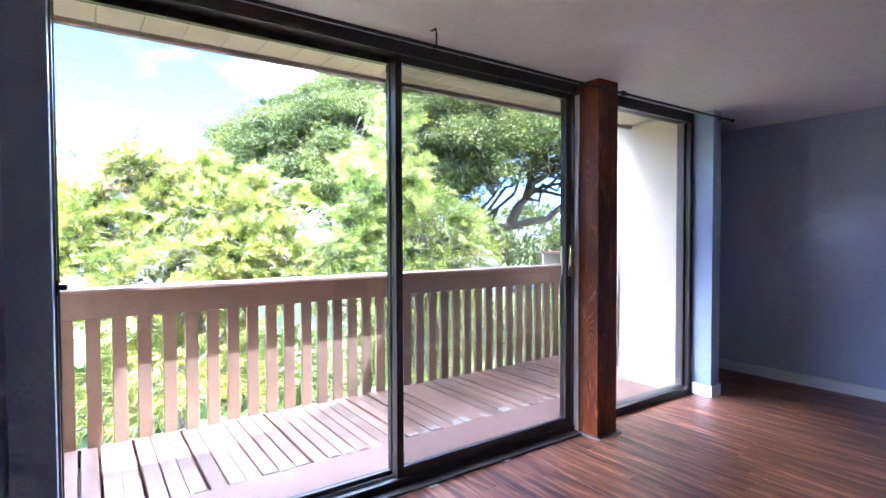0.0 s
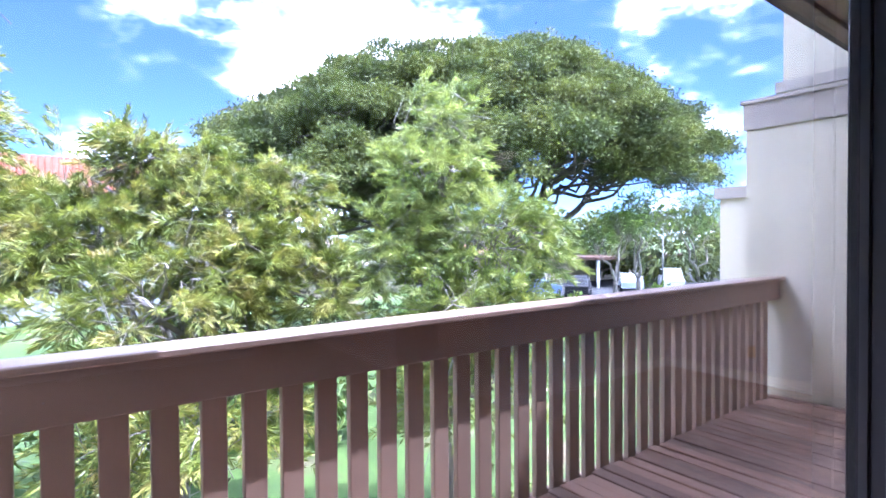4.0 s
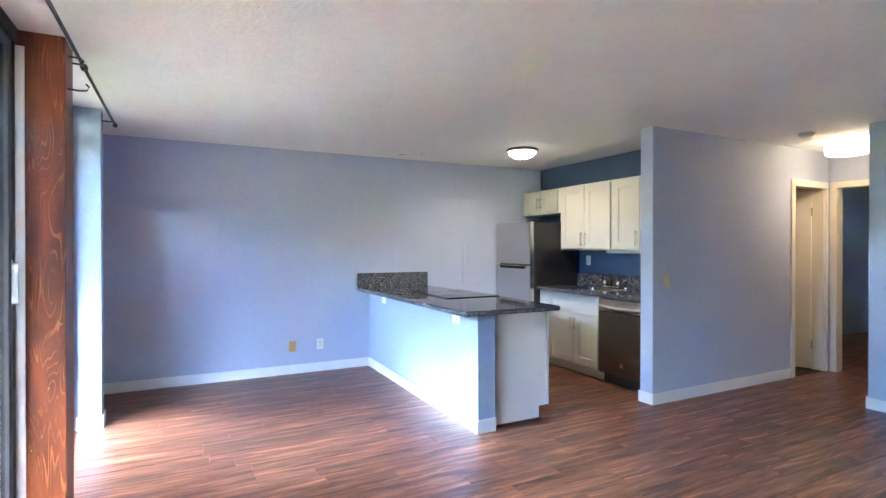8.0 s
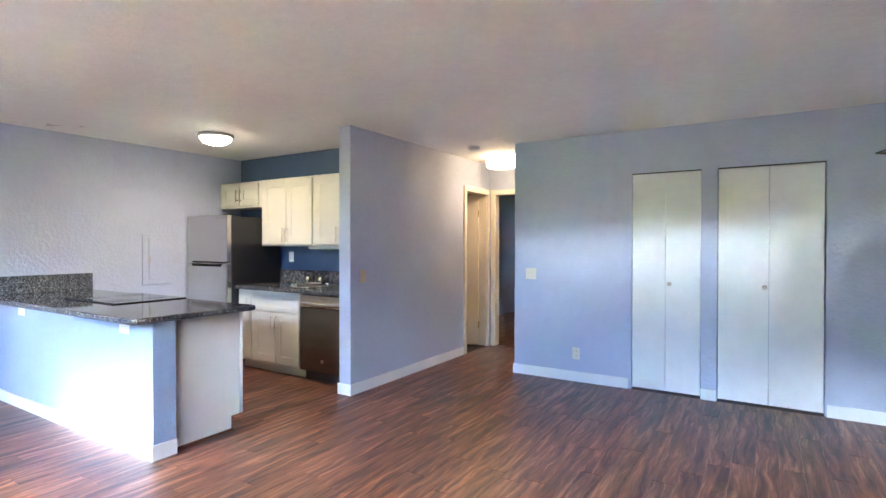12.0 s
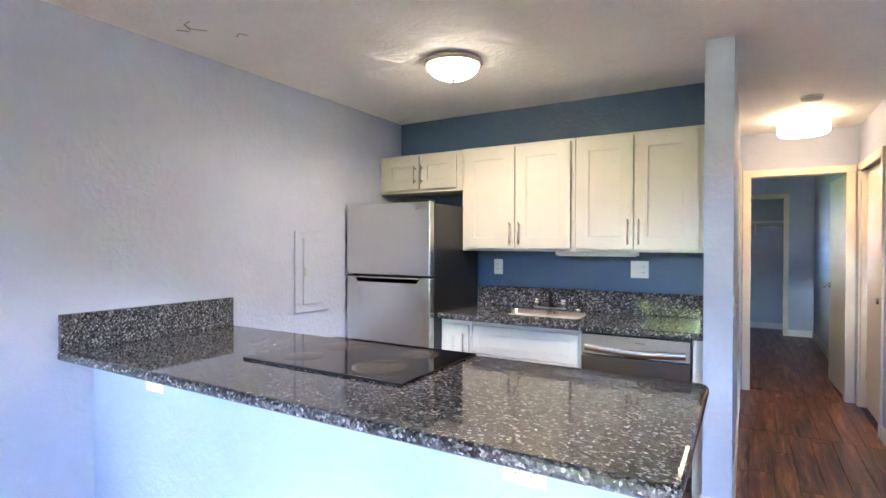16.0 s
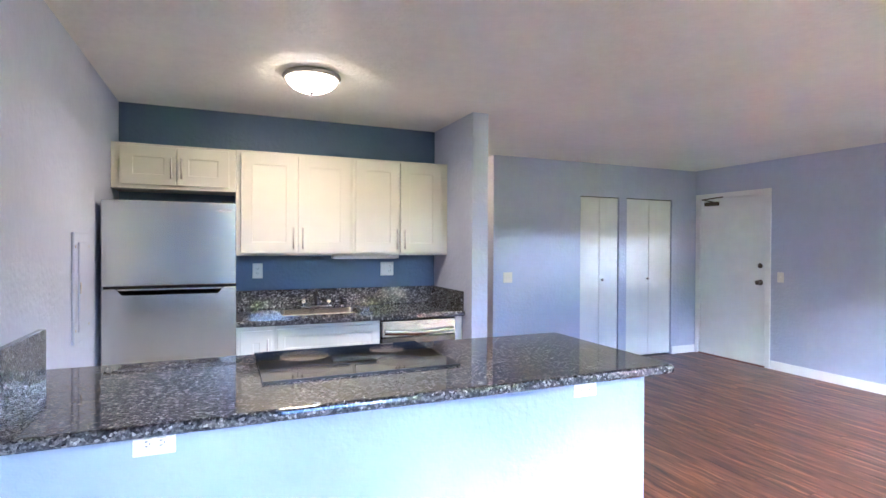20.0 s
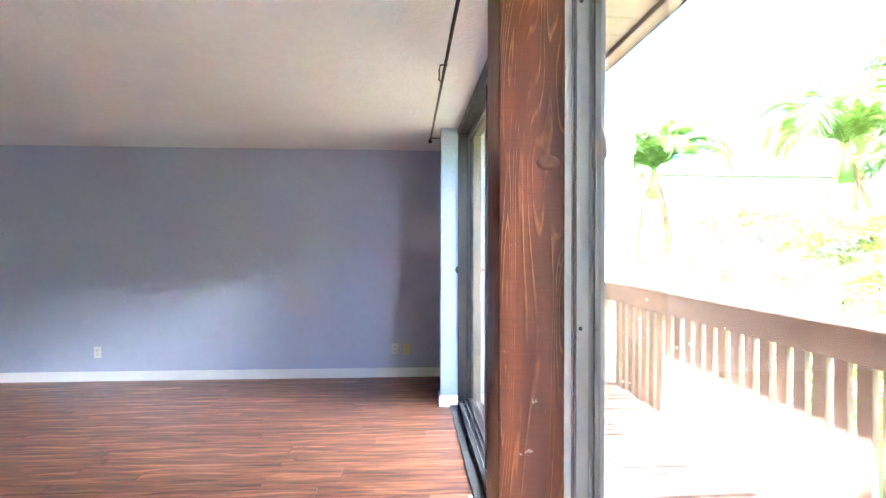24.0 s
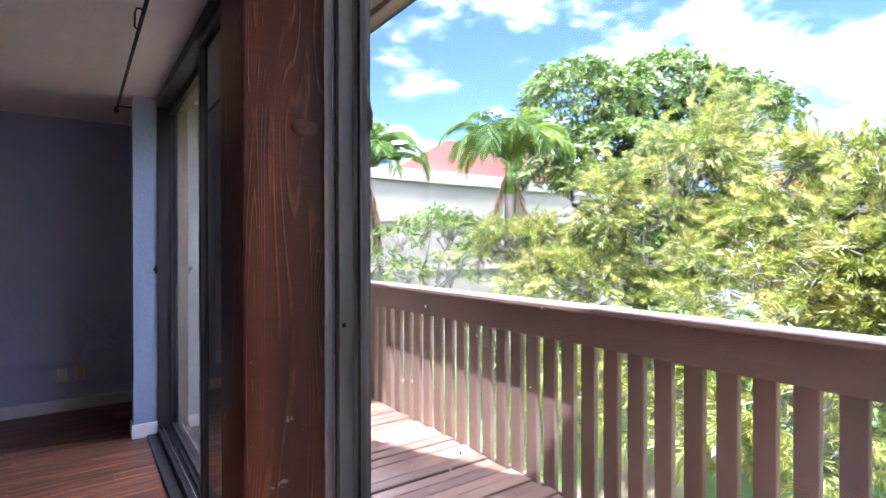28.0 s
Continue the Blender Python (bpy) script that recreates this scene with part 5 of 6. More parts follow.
def tree(name, label, base, lobes, material, bark, clumps, per, leaf, width, spread, trunk_r, fork, twig=0.0, droop=0.2, flat=0.5, shell=0.55, boughs=(), under=0.25, lie=0.0):
    """A tree: trunk to a fork, limbs to each lobe, twigs to clumps, and a crown of small leaves round the clumps."""
    t = thing(name, label, "tree", at=(base[0], base[1], GZ))
    off = np.array([base[0], base[1], GZ])
    bm = bmesh.new()
    limb(bm, (0, 0, -0.2), fork, trunk_r * 1.25, trunk_r * 0.8, 0, 12, 6, 0.03)
    part("trunk", bm, bark, t)
    bm = bmesh.new()
    starts = [Vector(fork)]
    for line in boughs:
        pts = [Vector(p) - Vector(off) for p in line]
        fine = []
        for a, b in zip(pts, pts[1:]):
            fine += [a.lerp(b, u) + Vector(rng.normal(size=3)) * 0.05 for u in (0, 0.33, 0.66)]
        fine.append(pts[-1])
        tube(fine, trunk_r * 0.62, 9, bm, 0.35)
        starts += fine[2:]
    thick = 0.2 if boughs else 0.55
    for x, y, z, r, h in lobes:
        c = Vector((x - off[0], y - off[1], z - off[2] - h * 0.15))
        a = min(starts, key=lambda p: (p - c).length + 3.0 * max(0.0, p.z - c.z + 0.6))
        pts = limb(bm, a, c, trunk_r * thick, trunk_r * 0.1, 0.06, 7, 7, 0.1)
        for j in range(5):
            q = c + Vector(rng.normal(size=3)) * r * 0.45
            limb(bm, pts[int(rng.integers(4, 7))], q, trunk_r * 0.1, trunk_r * 0.04, 0.05, 5, 5, 0.12)
    tagged(part("limbs", bm, bark, t, "spreading limbs"), kind="stuff")
    if not clumps:
        return t
    P, D = in_lobes(lobes, clumps, shell, under)
    P = P - off
    if twig:
        bm = bmesh.new()
        for p, d in zip(P[:: max(1, clumps // 260)], D[:: max(1, clumps // 260)]):
            a = Vector(p) - Vector(d) * twig * 2.2 - Vector((0, 0, twig * 0.7))
            tube([a, a.lerp(Vector(p), 0.5) + Vector((0, 0, twig * 0.15)), Vector(p)], 0.012, 5, bm, 0.4)
        tagged(part("twigs", bm, M_GREYBARK, t, "thin grey twigs"), kind="stuff")
    base_p = np.repeat(P, per, 0) + rng.normal(size=(clumps * per, 3)) * np.array([spread, spread, spread * flat])
    way = np.repeat(D, per, 0) * 0.7 + rng.normal(size=(clumps * per, 3)) * 0.8
    ln = leaf * (0.6 + 0.8 * rng.random(clumps * per))
    ob = new("crown", kites("crown", base_p, way, ln, ln * width, material, droop, 0.12, lie))
    ob.parent = t
    tagged(ob, kind="stuff")
    return t


def tufts(P, D, stem, per, leaf, open_out, sag):
    """Leaves set round stems that start at P and run along D: their bases, ways and lengths."""
    n = len(P)
    D = unit(D)
    a = unit(np.cross(D, unit(rng.normal(size=(n, 3)))))
    b = np.cross(D, a)
    u = 0.12 + 0.88 * (np.arange(per) + 0.5) / per
    phi = np.arange(per) * 2.4 + rng.random((n, 1)) * 6.28
    wide = open_out * (1.15 - 0.75 * u)
    base = P[:, None] + D[:, None] * (stem[:, None] * u)[..., None]
    base[..., 2] -= sag * stem[:, None] * u ** 2
    round_it = a[:, None] * np.cos(phi)[..., None] + b[:, None] * np.sin(phi)[..., None]
    way = D[:, None] * np.cos(wide)[None, :, None] + round_it * np.sin(wide)[None, :, None]
    way[..., 2] -= sag * 0.8 * u
    ln = leaf * (0.75 + 0.5 * rng.random((n, per)))
    return base.reshape(-1, 3), way.reshape(-1, 3), ln.reshape(-1)


def spray_tree(name, label, base, lobes, material, bark, sprays, trunk_r, fork, reach=0.9, sprigs=()):
    """A weeping bottlebrush: arching branches, each set with tufts of narrow leaves."""
    t = thing(name, label, "tree", at=(base[0], base[1], GZ))
    off = np.array([base[0], base[1], GZ])
    bm = bmesh.new()
    limb(bm, (0, 0, -0.2), fork, trunk_r * 1.2, trunk_r * 0.75, 0, 10, 6, 0.04)
    part("trunk", bm, bark, t)
    bm = bmesh.new()
    for x, y, z, r, h in lobes:
        c = (x - off[0], y - off[1], z - off[2])
        pts = limb(bm, fork, c, trunk_r * 0.5, trunk_r * 0.14, 0.05, 7, 7, 0.1)
        for j in range(7):
            q = Vector(c) + Vector(rng.normal(size=3)) * r * 0.55
            limb(bm, pts[int(rng.integers(3, 7))], q, trunk_r * 0.13, trunk_r * 0.04, 0.08, 5, 5, 0.16)
    tagged(part("limbs", bm, bark, t, "tangled bare grey limbs"), kind="stuff")
    # branches: from inside the crown outward, rising and then bending over
    P, D = in_lobes(lobes, sprays, 0.62, 0.6)
    P = P - off
    D = unit(D * np.array([1, 1, 0.6]) + rng.normal(size=(sprays, 3)) * 0.3 + np.array([0, 0, 0.25]))
    L = reach * (0.6 + 0.7 * rng.random(sprays))
    A = P - D * (L * 0.75)[:, None]
    arch = 0.22 * L

    def along(u):
        p = A + D * (L * u)[:, None]
        p[:, 2] += arch * (1.6 * u - 2.1 * u * u)
        return p

    bm = bmesh.new()
    line = [along(u) for u in (0.0, 0.33, 0.66, 1.0)]
    for k in range(sprays):
        tube([q[k] for q in line], 0.011, 4, bm, 0.35)
    tagged(part("twigs", bm, M_GREYBARK, t, "thin arching twigs"), kind="stuff")
    bases, ways, lens = [], [], []
    side = unit(np.cross(D, np.array([[0, 0, 1.0]]) + rng.normal(size=(sprays, 3)) * 0.3))
    for j in range(7):
        u = 0.3 + 0.7 * j / 6
        s = 0 if j == 6 else (1 if j % 2 else -1)
        d = D * 0.75 + side * s * 0.75 + rng.normal(size=(sprays, 3)) * 0.22 + np.array([0, 0, 0.25 - 0.45 * u])
        got = tufts(along(u), d, 0.2 + 0.18 * rng.random(sprays), 22, 0.14, 0.85, 0.25)
        for keep, more in zip((bases, ways, lens), got):
            keep.append(more)
    # bare arching branches that break out of the crown
    bm = bmesh.new()
    for x, y, z, r, h in lobes:
        for j in range(6):
            d = unit(rng.normal(size=(1, 3)))[0]
            d[2] = abs(d[2]) * 0.6 - 0.1
            c = np.array([x, y, z]) - off + d * r * 0.35
            e = c + d * r * rng.uniform(0.6, 0.95)
            pts = limb(bm, tuple(c), tuple(e), 0.018, 0.007, 0.12, 5, 6, 0.12)
            for i in (3, 4):
                q = pts[i] + Vector(rng.normal(size=3)) * 0.22
                limb(bm, pts[i], q, 0.008, 0.003, 0.1, 4, 3, 0.1)
    tagged(part("bare_branches", bm, M_GREYBARK, t, "bare pale grey branches"), kind="stuff")
    # upright shoots above the crown, thinly leaved
    tips = [Vector(p) - Vector(off) for p in sprigs]
    for x, y, z, r, h in lobes[:-2]:
        for j in range(4):
            a = rng.uniform(0, 6.28)
            tips.append(Vector((x + 0.7 * r * math.cos(a), y + 0.7 * r * math.sin(a), z + h * rng.uniform(0.95, 1.25))) - Vector(off))
    bm = bmesh.new()
    foot, lean, tall = [], [], []
    for q in tips:
        ln = rng.uniform(0.7, 1.2)
        d = Vector((rng.normal() * 0.25, rng.normal() * 0.25, 1)).normalized()
        tube([q - d * (ln + 0.4), q - d * ln, q - d * (ln * 0.5), q], 0.011, 5, bm, 0.3)
        foot.append(tuple(q - d * ln)), lean.append(tuple(d)), tall.append(ln)
        for j in range(4):
            w = d * 0.8 + Vector(rng.normal(size=3)) * 0.45
            foot.append(tuple(q - d * (ln * (0.2 + 0.2 * j)))), lean.append(tuple(w)), tall.append(0.3)
    tagged(part("shoots", bm, M_GREYBARK, t, "upright young shoots"), kind="stuff")
    got = tufts(np.array(foot), np.array(lean), np.array(tall), 34, 0.12, 0.8, 0.0)
    for keep, more in zip((bases, ways, lens), got):
        keep.append(more)
    ln = np.concatenate(lens)
    ob = new("crown", kites("crown", np.concatenate(bases), np.concatenate(ways), ln, 0.15 * ln + 0.005, material, 0.1, 0.03))
    ob.parent = t
    tagged(ob, kind="stuff")
    return t


def whorl_tree(name, label, base, lobes, material, bark, whorls, per, leaf, width, trunk_r, fork):
    """A dense tree whose long leaves hang in whorls from the twig ends."""
    t = tree(name, label, base, lobes, material, bark, 0, 0, leaf, width, 0.1, trunk_r, fork)
    off = np.array([base[0], base[1], GZ])
    P, D = in_lobes(lobes, whorls, 0.8, 0.45)
    d = D * 0.6 + rng.normal(size=(whorls, 3)) * 0.35 + np.array([0, 0, 0.5])
    pts, ways, ln = tufts(P - off, d, 0.1 + 0.1 * rng.random(whorls), per, leaf, 1.35, 0.5)
    ob = new("crown", kites("crown", pts, ways, ln, ln * width, material, 0.3, 0.06))
    ob.parent = t
    tagged(ob, kind="stuff")
    return t


# the wide dome of the rain tree: pads of foliage over a hollow umbrella
RAIN = Vector((15.6, 21.8))
SIDE, DEEP = Vector((0.78, -0.62)), Vector((0.62, 0.78))


def dome(s):
    return float(np.interp(s, [-14, -11.7, -10, -7.4, -4.4, 0, 4, 6.4, 8.2, 11, 12], [4.6, 6.9, 8.3, 9.7, 10.9, 11.1, 11.1, 10.4, 9.0, 7.2, 5.6]))


pads = []
for i in range(17):
    for j in range(8):
        s, w = -13.4 + 1.56 * i + rng.normal() * 0.3, -5.2 + 1.5 * j + rng.normal() * 0.3
        if ((s + 0.8) / 13.2) ** 2 + (w / 6.4) ** 2 > 1.05:
            continue
        near = (25.7 + min(w, 0.0)) / 25.7
        rim = 3.5 if s > 0.5 else 2.4
        top = 1.4 + (dome(s) - 1.4) * near
        r = rng.uniform(1.0, 1.7)
        fall = max(0.0, 1 - (w / 6.0) ** 2) ** 0.6
        z = rim + (top - rim) * fall - r * 0.5 + rng.normal() * 0.2
        p = RAIN + SIDE * s * near + DEEP * w
        pads.append((p.x, p.y, z, r, r * 0.62))
        low = z - rng.uniform(1.3, 1.9)
        while w < 0.5 and low > rim + (1.3 if 2 < s < 6 else 0.3):
            q = p + DEEP * rng.uniform(-0.9, 0.6) + SIDE * rng.normal() * 0.6
            pads.append((q.x, q.y, low, r * rng.uniform(0.7, 0.95), r * 0.52))
            low -= rng.uniform(1.3, 1.9)
for i in range(9):
    p = RAIN + SIDE * (-12.0 + 1.45 * i + rng.normal() * 0.3) + DEEP * rng.uniform(2.0, 5.0)
    pads.append((p.x, p.y, rng.uniform(2.2, 4.4), 1.7, 1.0))
tree("rain_tree", "huge spreading rain tree with a domed green crown", (14.1, 22.6), pads,
     M_MONKEY, M_BARK, 6400, 70, 0.155, 0.55, 0.25, 0.5, (0.1, -0.8, 3.3), 0, 0.12, 0.6, 0.78,
     [[(14.2, 21.8, 0.3), (16.4, 21.0, 1.27), (18.8, 20.7, 1.94), (21.4, 20.6, 2.25), (23.0, 20.4, 3.4), (24.0, 20.2, 5.0)],
      [(14.2, 21.8, 0.3), (14.0, 22.4, 1.9), (15.6, 22.6, 2.5), (16.5, 22.6, 3.8), (18.0, 22.4, 5.4)],
      [(14.2, 21.8, 0.3), (13.4, 22.2, 1.6), (12.6, 22.6, 3.4), (11.6, 23.6, 5.4)], [(14.3, 22.0, 1.6), (15.2, 22.6, 3.6), (14.8, 22.8, 6.2)], [(18.8, 20.7, 1.94), (19.8, 20.6, 3.4), (20.6, 20.4, 5.6)]], 0.3, 0.15)
spray_tree("bottlebrush_tree", "weeping bottlebrush tree with feathery light green leaves", (4.6, 8.6),
           [(4.57, 8.5, 3.3, 0.5, 0.6), (4.34, 8.6, 2.3, 0.9, 0.65), (4.8, 7.7, 1.25, 1.05, 0.8), (4.0, 8.8, 1.15, 0.85, 0.75), (4.4, 7.4, 0.3, 1.05, 0.65), (5.6, 7.6, 1.4, 0.55, 0.45), (4.6, 7.8, -1.0, 1.2, 0.9)],
           M_BRUSH_GREEN, M_GREYBARK, 240, 0.11, (0.0, -0.1, 2.6))
spray_tree("bottlebrush_tree", "wide bottlebrush tree with yellow-green leaves and bare grey limbs", (1.0, 10.6),
           [(0.5, 11.2, 2.6, 0.65, 0.5), (1.3, 11.1, 2.6, 0.65, 0.5), (1.84, 10.4, 1.7, 1.1, 0.75), (0.1, 11.0, 1.4, 1.15, 0.8), (2.2, 9.5, 1.0, 0.95, 0.7), (-0.8, 11.0, 0.9, 1.0, 0.8), (0.6, 9.4, 0.5, 1.3, 0.7), (-1.0, 12.8, 1.9, 0.8, 0.55), (2.8, 10.3, 2.2, 0.6, 0.5), (1.0, 9.3, -0.9, 1.7, 0.9), (2.9, 9.2, 0.5, 0.75, 0.7), (1.6, 9.6, 0.9, 0.9, 0.7)],
           M_BRUSH, M_GREYBARK, 470, 0.14, (0.0, -0.2, 2.4))
spray_tree("bottlebrush_tree", "tall bottlebrush tree with a sparse top sprig", (-2.4, 12.2),
           [(-1.75, 13.1, 3.9, 0.5, 0.8), (-2.26, 12.56, 3.1, 1.33, 0.98), (-2.96, 11.58, 2.12, 1.47, 0.98), (-4.92, 9.9, 1.35, 1.19, 0.7), (-3.66, 10.46, 0.58, 1.61, 0.77), (-1.0, 12.7, 1.28, 1.61, 1.12), (-3.24, 10.74, -1.52, 2.1, 1.26)],
           M_BRUSH, M_GREYBARK, 560, 0.13, (0.1, 0.0, 2.6), 1.1, [(-1.94, 12.5, 5.87), (-1.85, 12.7, 5.3), (-1.5, 12.5, 4.8), (-0.4, 12.5, 3.6), (0.5, 12.5, 3.2), (-2.2, 12.4, 4.6)])
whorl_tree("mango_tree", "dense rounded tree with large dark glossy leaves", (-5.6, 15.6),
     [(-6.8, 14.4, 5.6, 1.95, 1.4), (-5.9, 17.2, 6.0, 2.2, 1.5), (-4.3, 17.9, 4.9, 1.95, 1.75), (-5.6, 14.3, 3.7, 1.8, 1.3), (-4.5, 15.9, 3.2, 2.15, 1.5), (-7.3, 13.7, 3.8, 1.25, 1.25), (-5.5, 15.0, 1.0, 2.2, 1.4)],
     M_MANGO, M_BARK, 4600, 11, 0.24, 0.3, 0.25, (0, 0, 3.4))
for bx, by, lobes in ((20.3, 16.4, [(19.6, 16.9, 1.2, 1.0, 0.6), (20.8, 16.0, 1.7, 1.1, 0.6), (20.2, 16.2, 2.2, 1.0, 0.5)]),
                      (22.9, 16.9, [(22.4, 17.3, 2.2, 1.2, 0.7), (23.6, 16.5, 2.5, 1.3, 0.7), (22.9, 16.9, 3.1, 1.0, 0.6)]),
                      (26.2, 15.6, [(25.5, 16.2, 1.8, 1.5, 0.9), (26.9, 15.2, 2.2, 1.5, 0.9), (26.1, 15.6, 3.0, 1.3, 0.7)])):
    tree("plumeria_tree", "gnarled grey plumeria tree with sparse leaves by the car park", (bx, by), lobes, M_PLUMERIA, M_GREYBARK, 130, 9, 0.24, 0.32, 0.22, 0.16, (0, 0, 2.4), 0.35, 0.3, 0.7)
tree("plumeria_tree", "bare-limbed plumeria tree before the cream wall", (-7.4, 9.0),
     [(-8.0, 8.6, 1.6, 0.7, 0.5), (-6.9, 9.4, 1.8, 0.8, 0.5), (-7.4, 9.0, 2.0, 0.7, 0.4), (-6.3, 9.9, 1.3, 0.6, 0.4), (-8.4, 8.2, 1.0, 0.6, 0.5), (-6.7, 9.3, 0.7, 0.7, 0.5), (-7.7, 8.6, 0.6, 0.6, 0.5)], M_PLUMERIA, M_GREYBARK, 130, 11, 0.19, 0.3, 0.11, 0.1, (0, 0, 2.6), 0.3, 0.35, 0.7)


def palm(x, y, height, s, label, tilt):
    p = thing("palm_tree", label, "palm", "palms", at=(x, y, GZ))
    bm = bmesh.new()
    top = Vector((tilt, 0.1, height))
    prof = []
    for i in range(22):
        u = i / 21
        r = 0.1 * s * (1.15 - 0.3 * u) * (1.0 + (0.05 if i % 2 else 0))
        prof.append((top * u + Vector((0.12 * math.sin(u * 2.5) - 0.07 * u, 0, -0.1 * (1 - u))), r))
    rings = []
    for q, r in prof:
        rings.append([bm.verts.new(q + Vector((r * math.cos(a), r * math.sin(a), 0))) for a in np.linspace(0, 2 * math.pi, 12, endpoint=False)])
    for a, b in zip(rings, rings[1:]):
        for j in range(12):
            bm.faces.new((a[j], a[(j + 1) % 12], b[(j + 1) % 12], b[j]))
    part("trunk", bm, M_PALMBARK, p, "ringed grey trunk")
    top = prof[-1][0]
    part("crownshaft", tube([top - Vector((0, 0, 0.05)), top + Vector((0, 0, 0.3 * s)), top + Vector((0, 0, 0.65 * s))], 0.115 * s, 12, None, 0.45), M_PALM, p, "smooth green crownshaft")
    head = top + Vector((0, 0, 0.55 * s))
    for k in range(21):
        az = k * 2.4 + rng.uniform(-0.2, 0.2)
        lift = 1.5 - 0.8 * (k / 20) + rng.uniform(-0.1, 0.1)
        ln = (1.45 + 0.35 * rng.random()) * s
        if k >= 19:
            lift = -1.25
        bm = bmesh.new()
        pts = []
        for i in range(9):
            u = i / 8
            rr = ln * u * (1 - 0.12 * u)
            e = lift - (2.1 if k < 19 else 0.4) * u * u
            prev = pts[-1] if pts else None
            if prev is None:
                pts.append(Vector((0, 0, 0)))
            else:
                pts.append(prev + Vector((math.cos(az) * math.cos(e), math.sin(az) * math.cos(e), math.sin(e))) * ln / 8)
        P = np.array([tuple(q) for q in pts])
        u = np.repeat(np.linspace(0.1, 1.0, 95), 2)
        pos = np.stack([np.interp(u * 8, np.arange(9), P[:, c]) for c in range(3)], 1)
        dirv = unit(np.stack([np.gradient(P[:, c]) for c in range(3)], 1))
        dv = np.stack([np.interp(u * 8, np.arange(9), dirv[:, c]) for c in range(3)], 1)
        sd = unit(np.cross(dv, np.array([[0, 0, 1.0]])))
        sgn = np.tile([1.0, -1.0], 95)[:, None]
        way = dv * 0.9 + sd * sgn * 0.75 + np.array([0, 0, -0.1]) + rng.normal(size=dv.shape) * 0.1
        ll = (0.4 * np.sin(np.clip(u, 0.1, 0.93) * math.pi) ** 0.5 + 0.06) * s
        dead = k in (19, 20)
        ob = new("frond", kites("frond", pos, way, ll, np.full(len(u), 0.017 * s), M_DEADPALM if dead else M_PALM, 0.3, 0.02))
        ob.parent, ob.location = p, head
        tube(pts, 0.018 * s, 5, bm, 0.25)
        part("rachis", bm, M_DEADPALM if dead else M_PALM, ob)
    return p


palm(-9.3, 7.98, 5.7, 1.3, "green palm with a drooping dry frond before the cream wall", 0.2)
palm(-6.05, 10.42, 5.75, 1.3, "green palm leaning among the garden trees", 0.15)

# ---- shrubs below the railing ----
def shrub(label, x, y, z, r, h, n, leaf, mat, width=0.35):
    t = thing("shrub", label, "shrub", "garden shrubs", at=(x, y, GZ))
    bm = bmesh.new()
    for k in range(6):
        a = k * 1.05
        limb(bm, (0, 0, -0.05), (math.cos(a) * r * 0.6, math.sin(a) * r * 0.6, h * 1.1), 0.025, 0.008, 0.04, 5, 4, 0.1)
    tagged(part("stems", bm, M_BARK, t), kind="stuff")
    P, D = in_lobes([(0, 0, h, r, h)], n, 0.4, 0.9)
    ln = leaf * (0.6 + 0.8 * rng.random(n))
    ob = new("foliage", kites("foliage", P, D + rng.normal(size=(n, 3)) * 0.7, ln, ln * width, mat, 0.25))
    ob.parent = t
    tagged(ob, kind="stuff")
    return t


rs = random.Random(11)
for k in range(16):
    x = -2.2 + 0.75 * k + rs.uniform(-0.2, 0.2)
    y = rs.uniform(5.0, 6.4)
    h = rs.uniform(0.45, 1.0)
    shrub("leafy green garden shrub below the balcony", x, y, 0, rs.uniform(0.55, 0.85), h, 900, rs.uniform(0.1, 0.2), M_SHRUB if k % 3 else M_BRUSH_GREEN, rs.choice((0.3, 0.5)))
for k in range(14):
    x, y = -9 + 2.3 * k + rs.uniform(-0.6, 0.6), rs.uniform(12.5, 16.5)
    shrub("garden shrub on the lawn", x, y, 0, rs.uniform(0.9, 1.5), rs.uniform(0.8, 1.4), 900, 0.24, M_SHRUB if k % 2 else M_MANGO, 0.45)
for k in range(22):
    a = 0.12 * k - 0.9
    d = rs.uniform(52, 64)
    shrub("distant roundish hedge tree", d * math.sin(a), d * math.cos(a), 0, rs.uniform(4, 5.6), rs.uniform(3.4, 4.8), 2600, 0.6, M_MONKEY, 0.5)

# ---- neighbouring buildings ----
tm = Mat("terracotta_tiles", (0.3, 0.095, 0.05), 0.75).world()
tm.tint(tm.random(), 0.75, 1.15)
tm.tint(tm.noise(3, 4), 0.8, 1.15)
M_TILE = tm.m
M_FARWALL = plaster("weathered_cream_stucco", (0.28, 0.255, 0.185), 0.8, 0.5)
M_GREYWALL = plaster("grey_stucco", (0.5, 0.5, 0.5), 0.8, 0.5)
M_ROOFWHITE = plaster("white_roof_coating", (0.66, 0.66, 0.64), 0.7, 0.4)
M_DARKPANE = painted("dark_window_pane", (0.03, 0.035, 0.04), 0.08)
M_BROWNPAINT = painted("brown_house_paint", (0.12, 0.06, 0.04), 0.6)


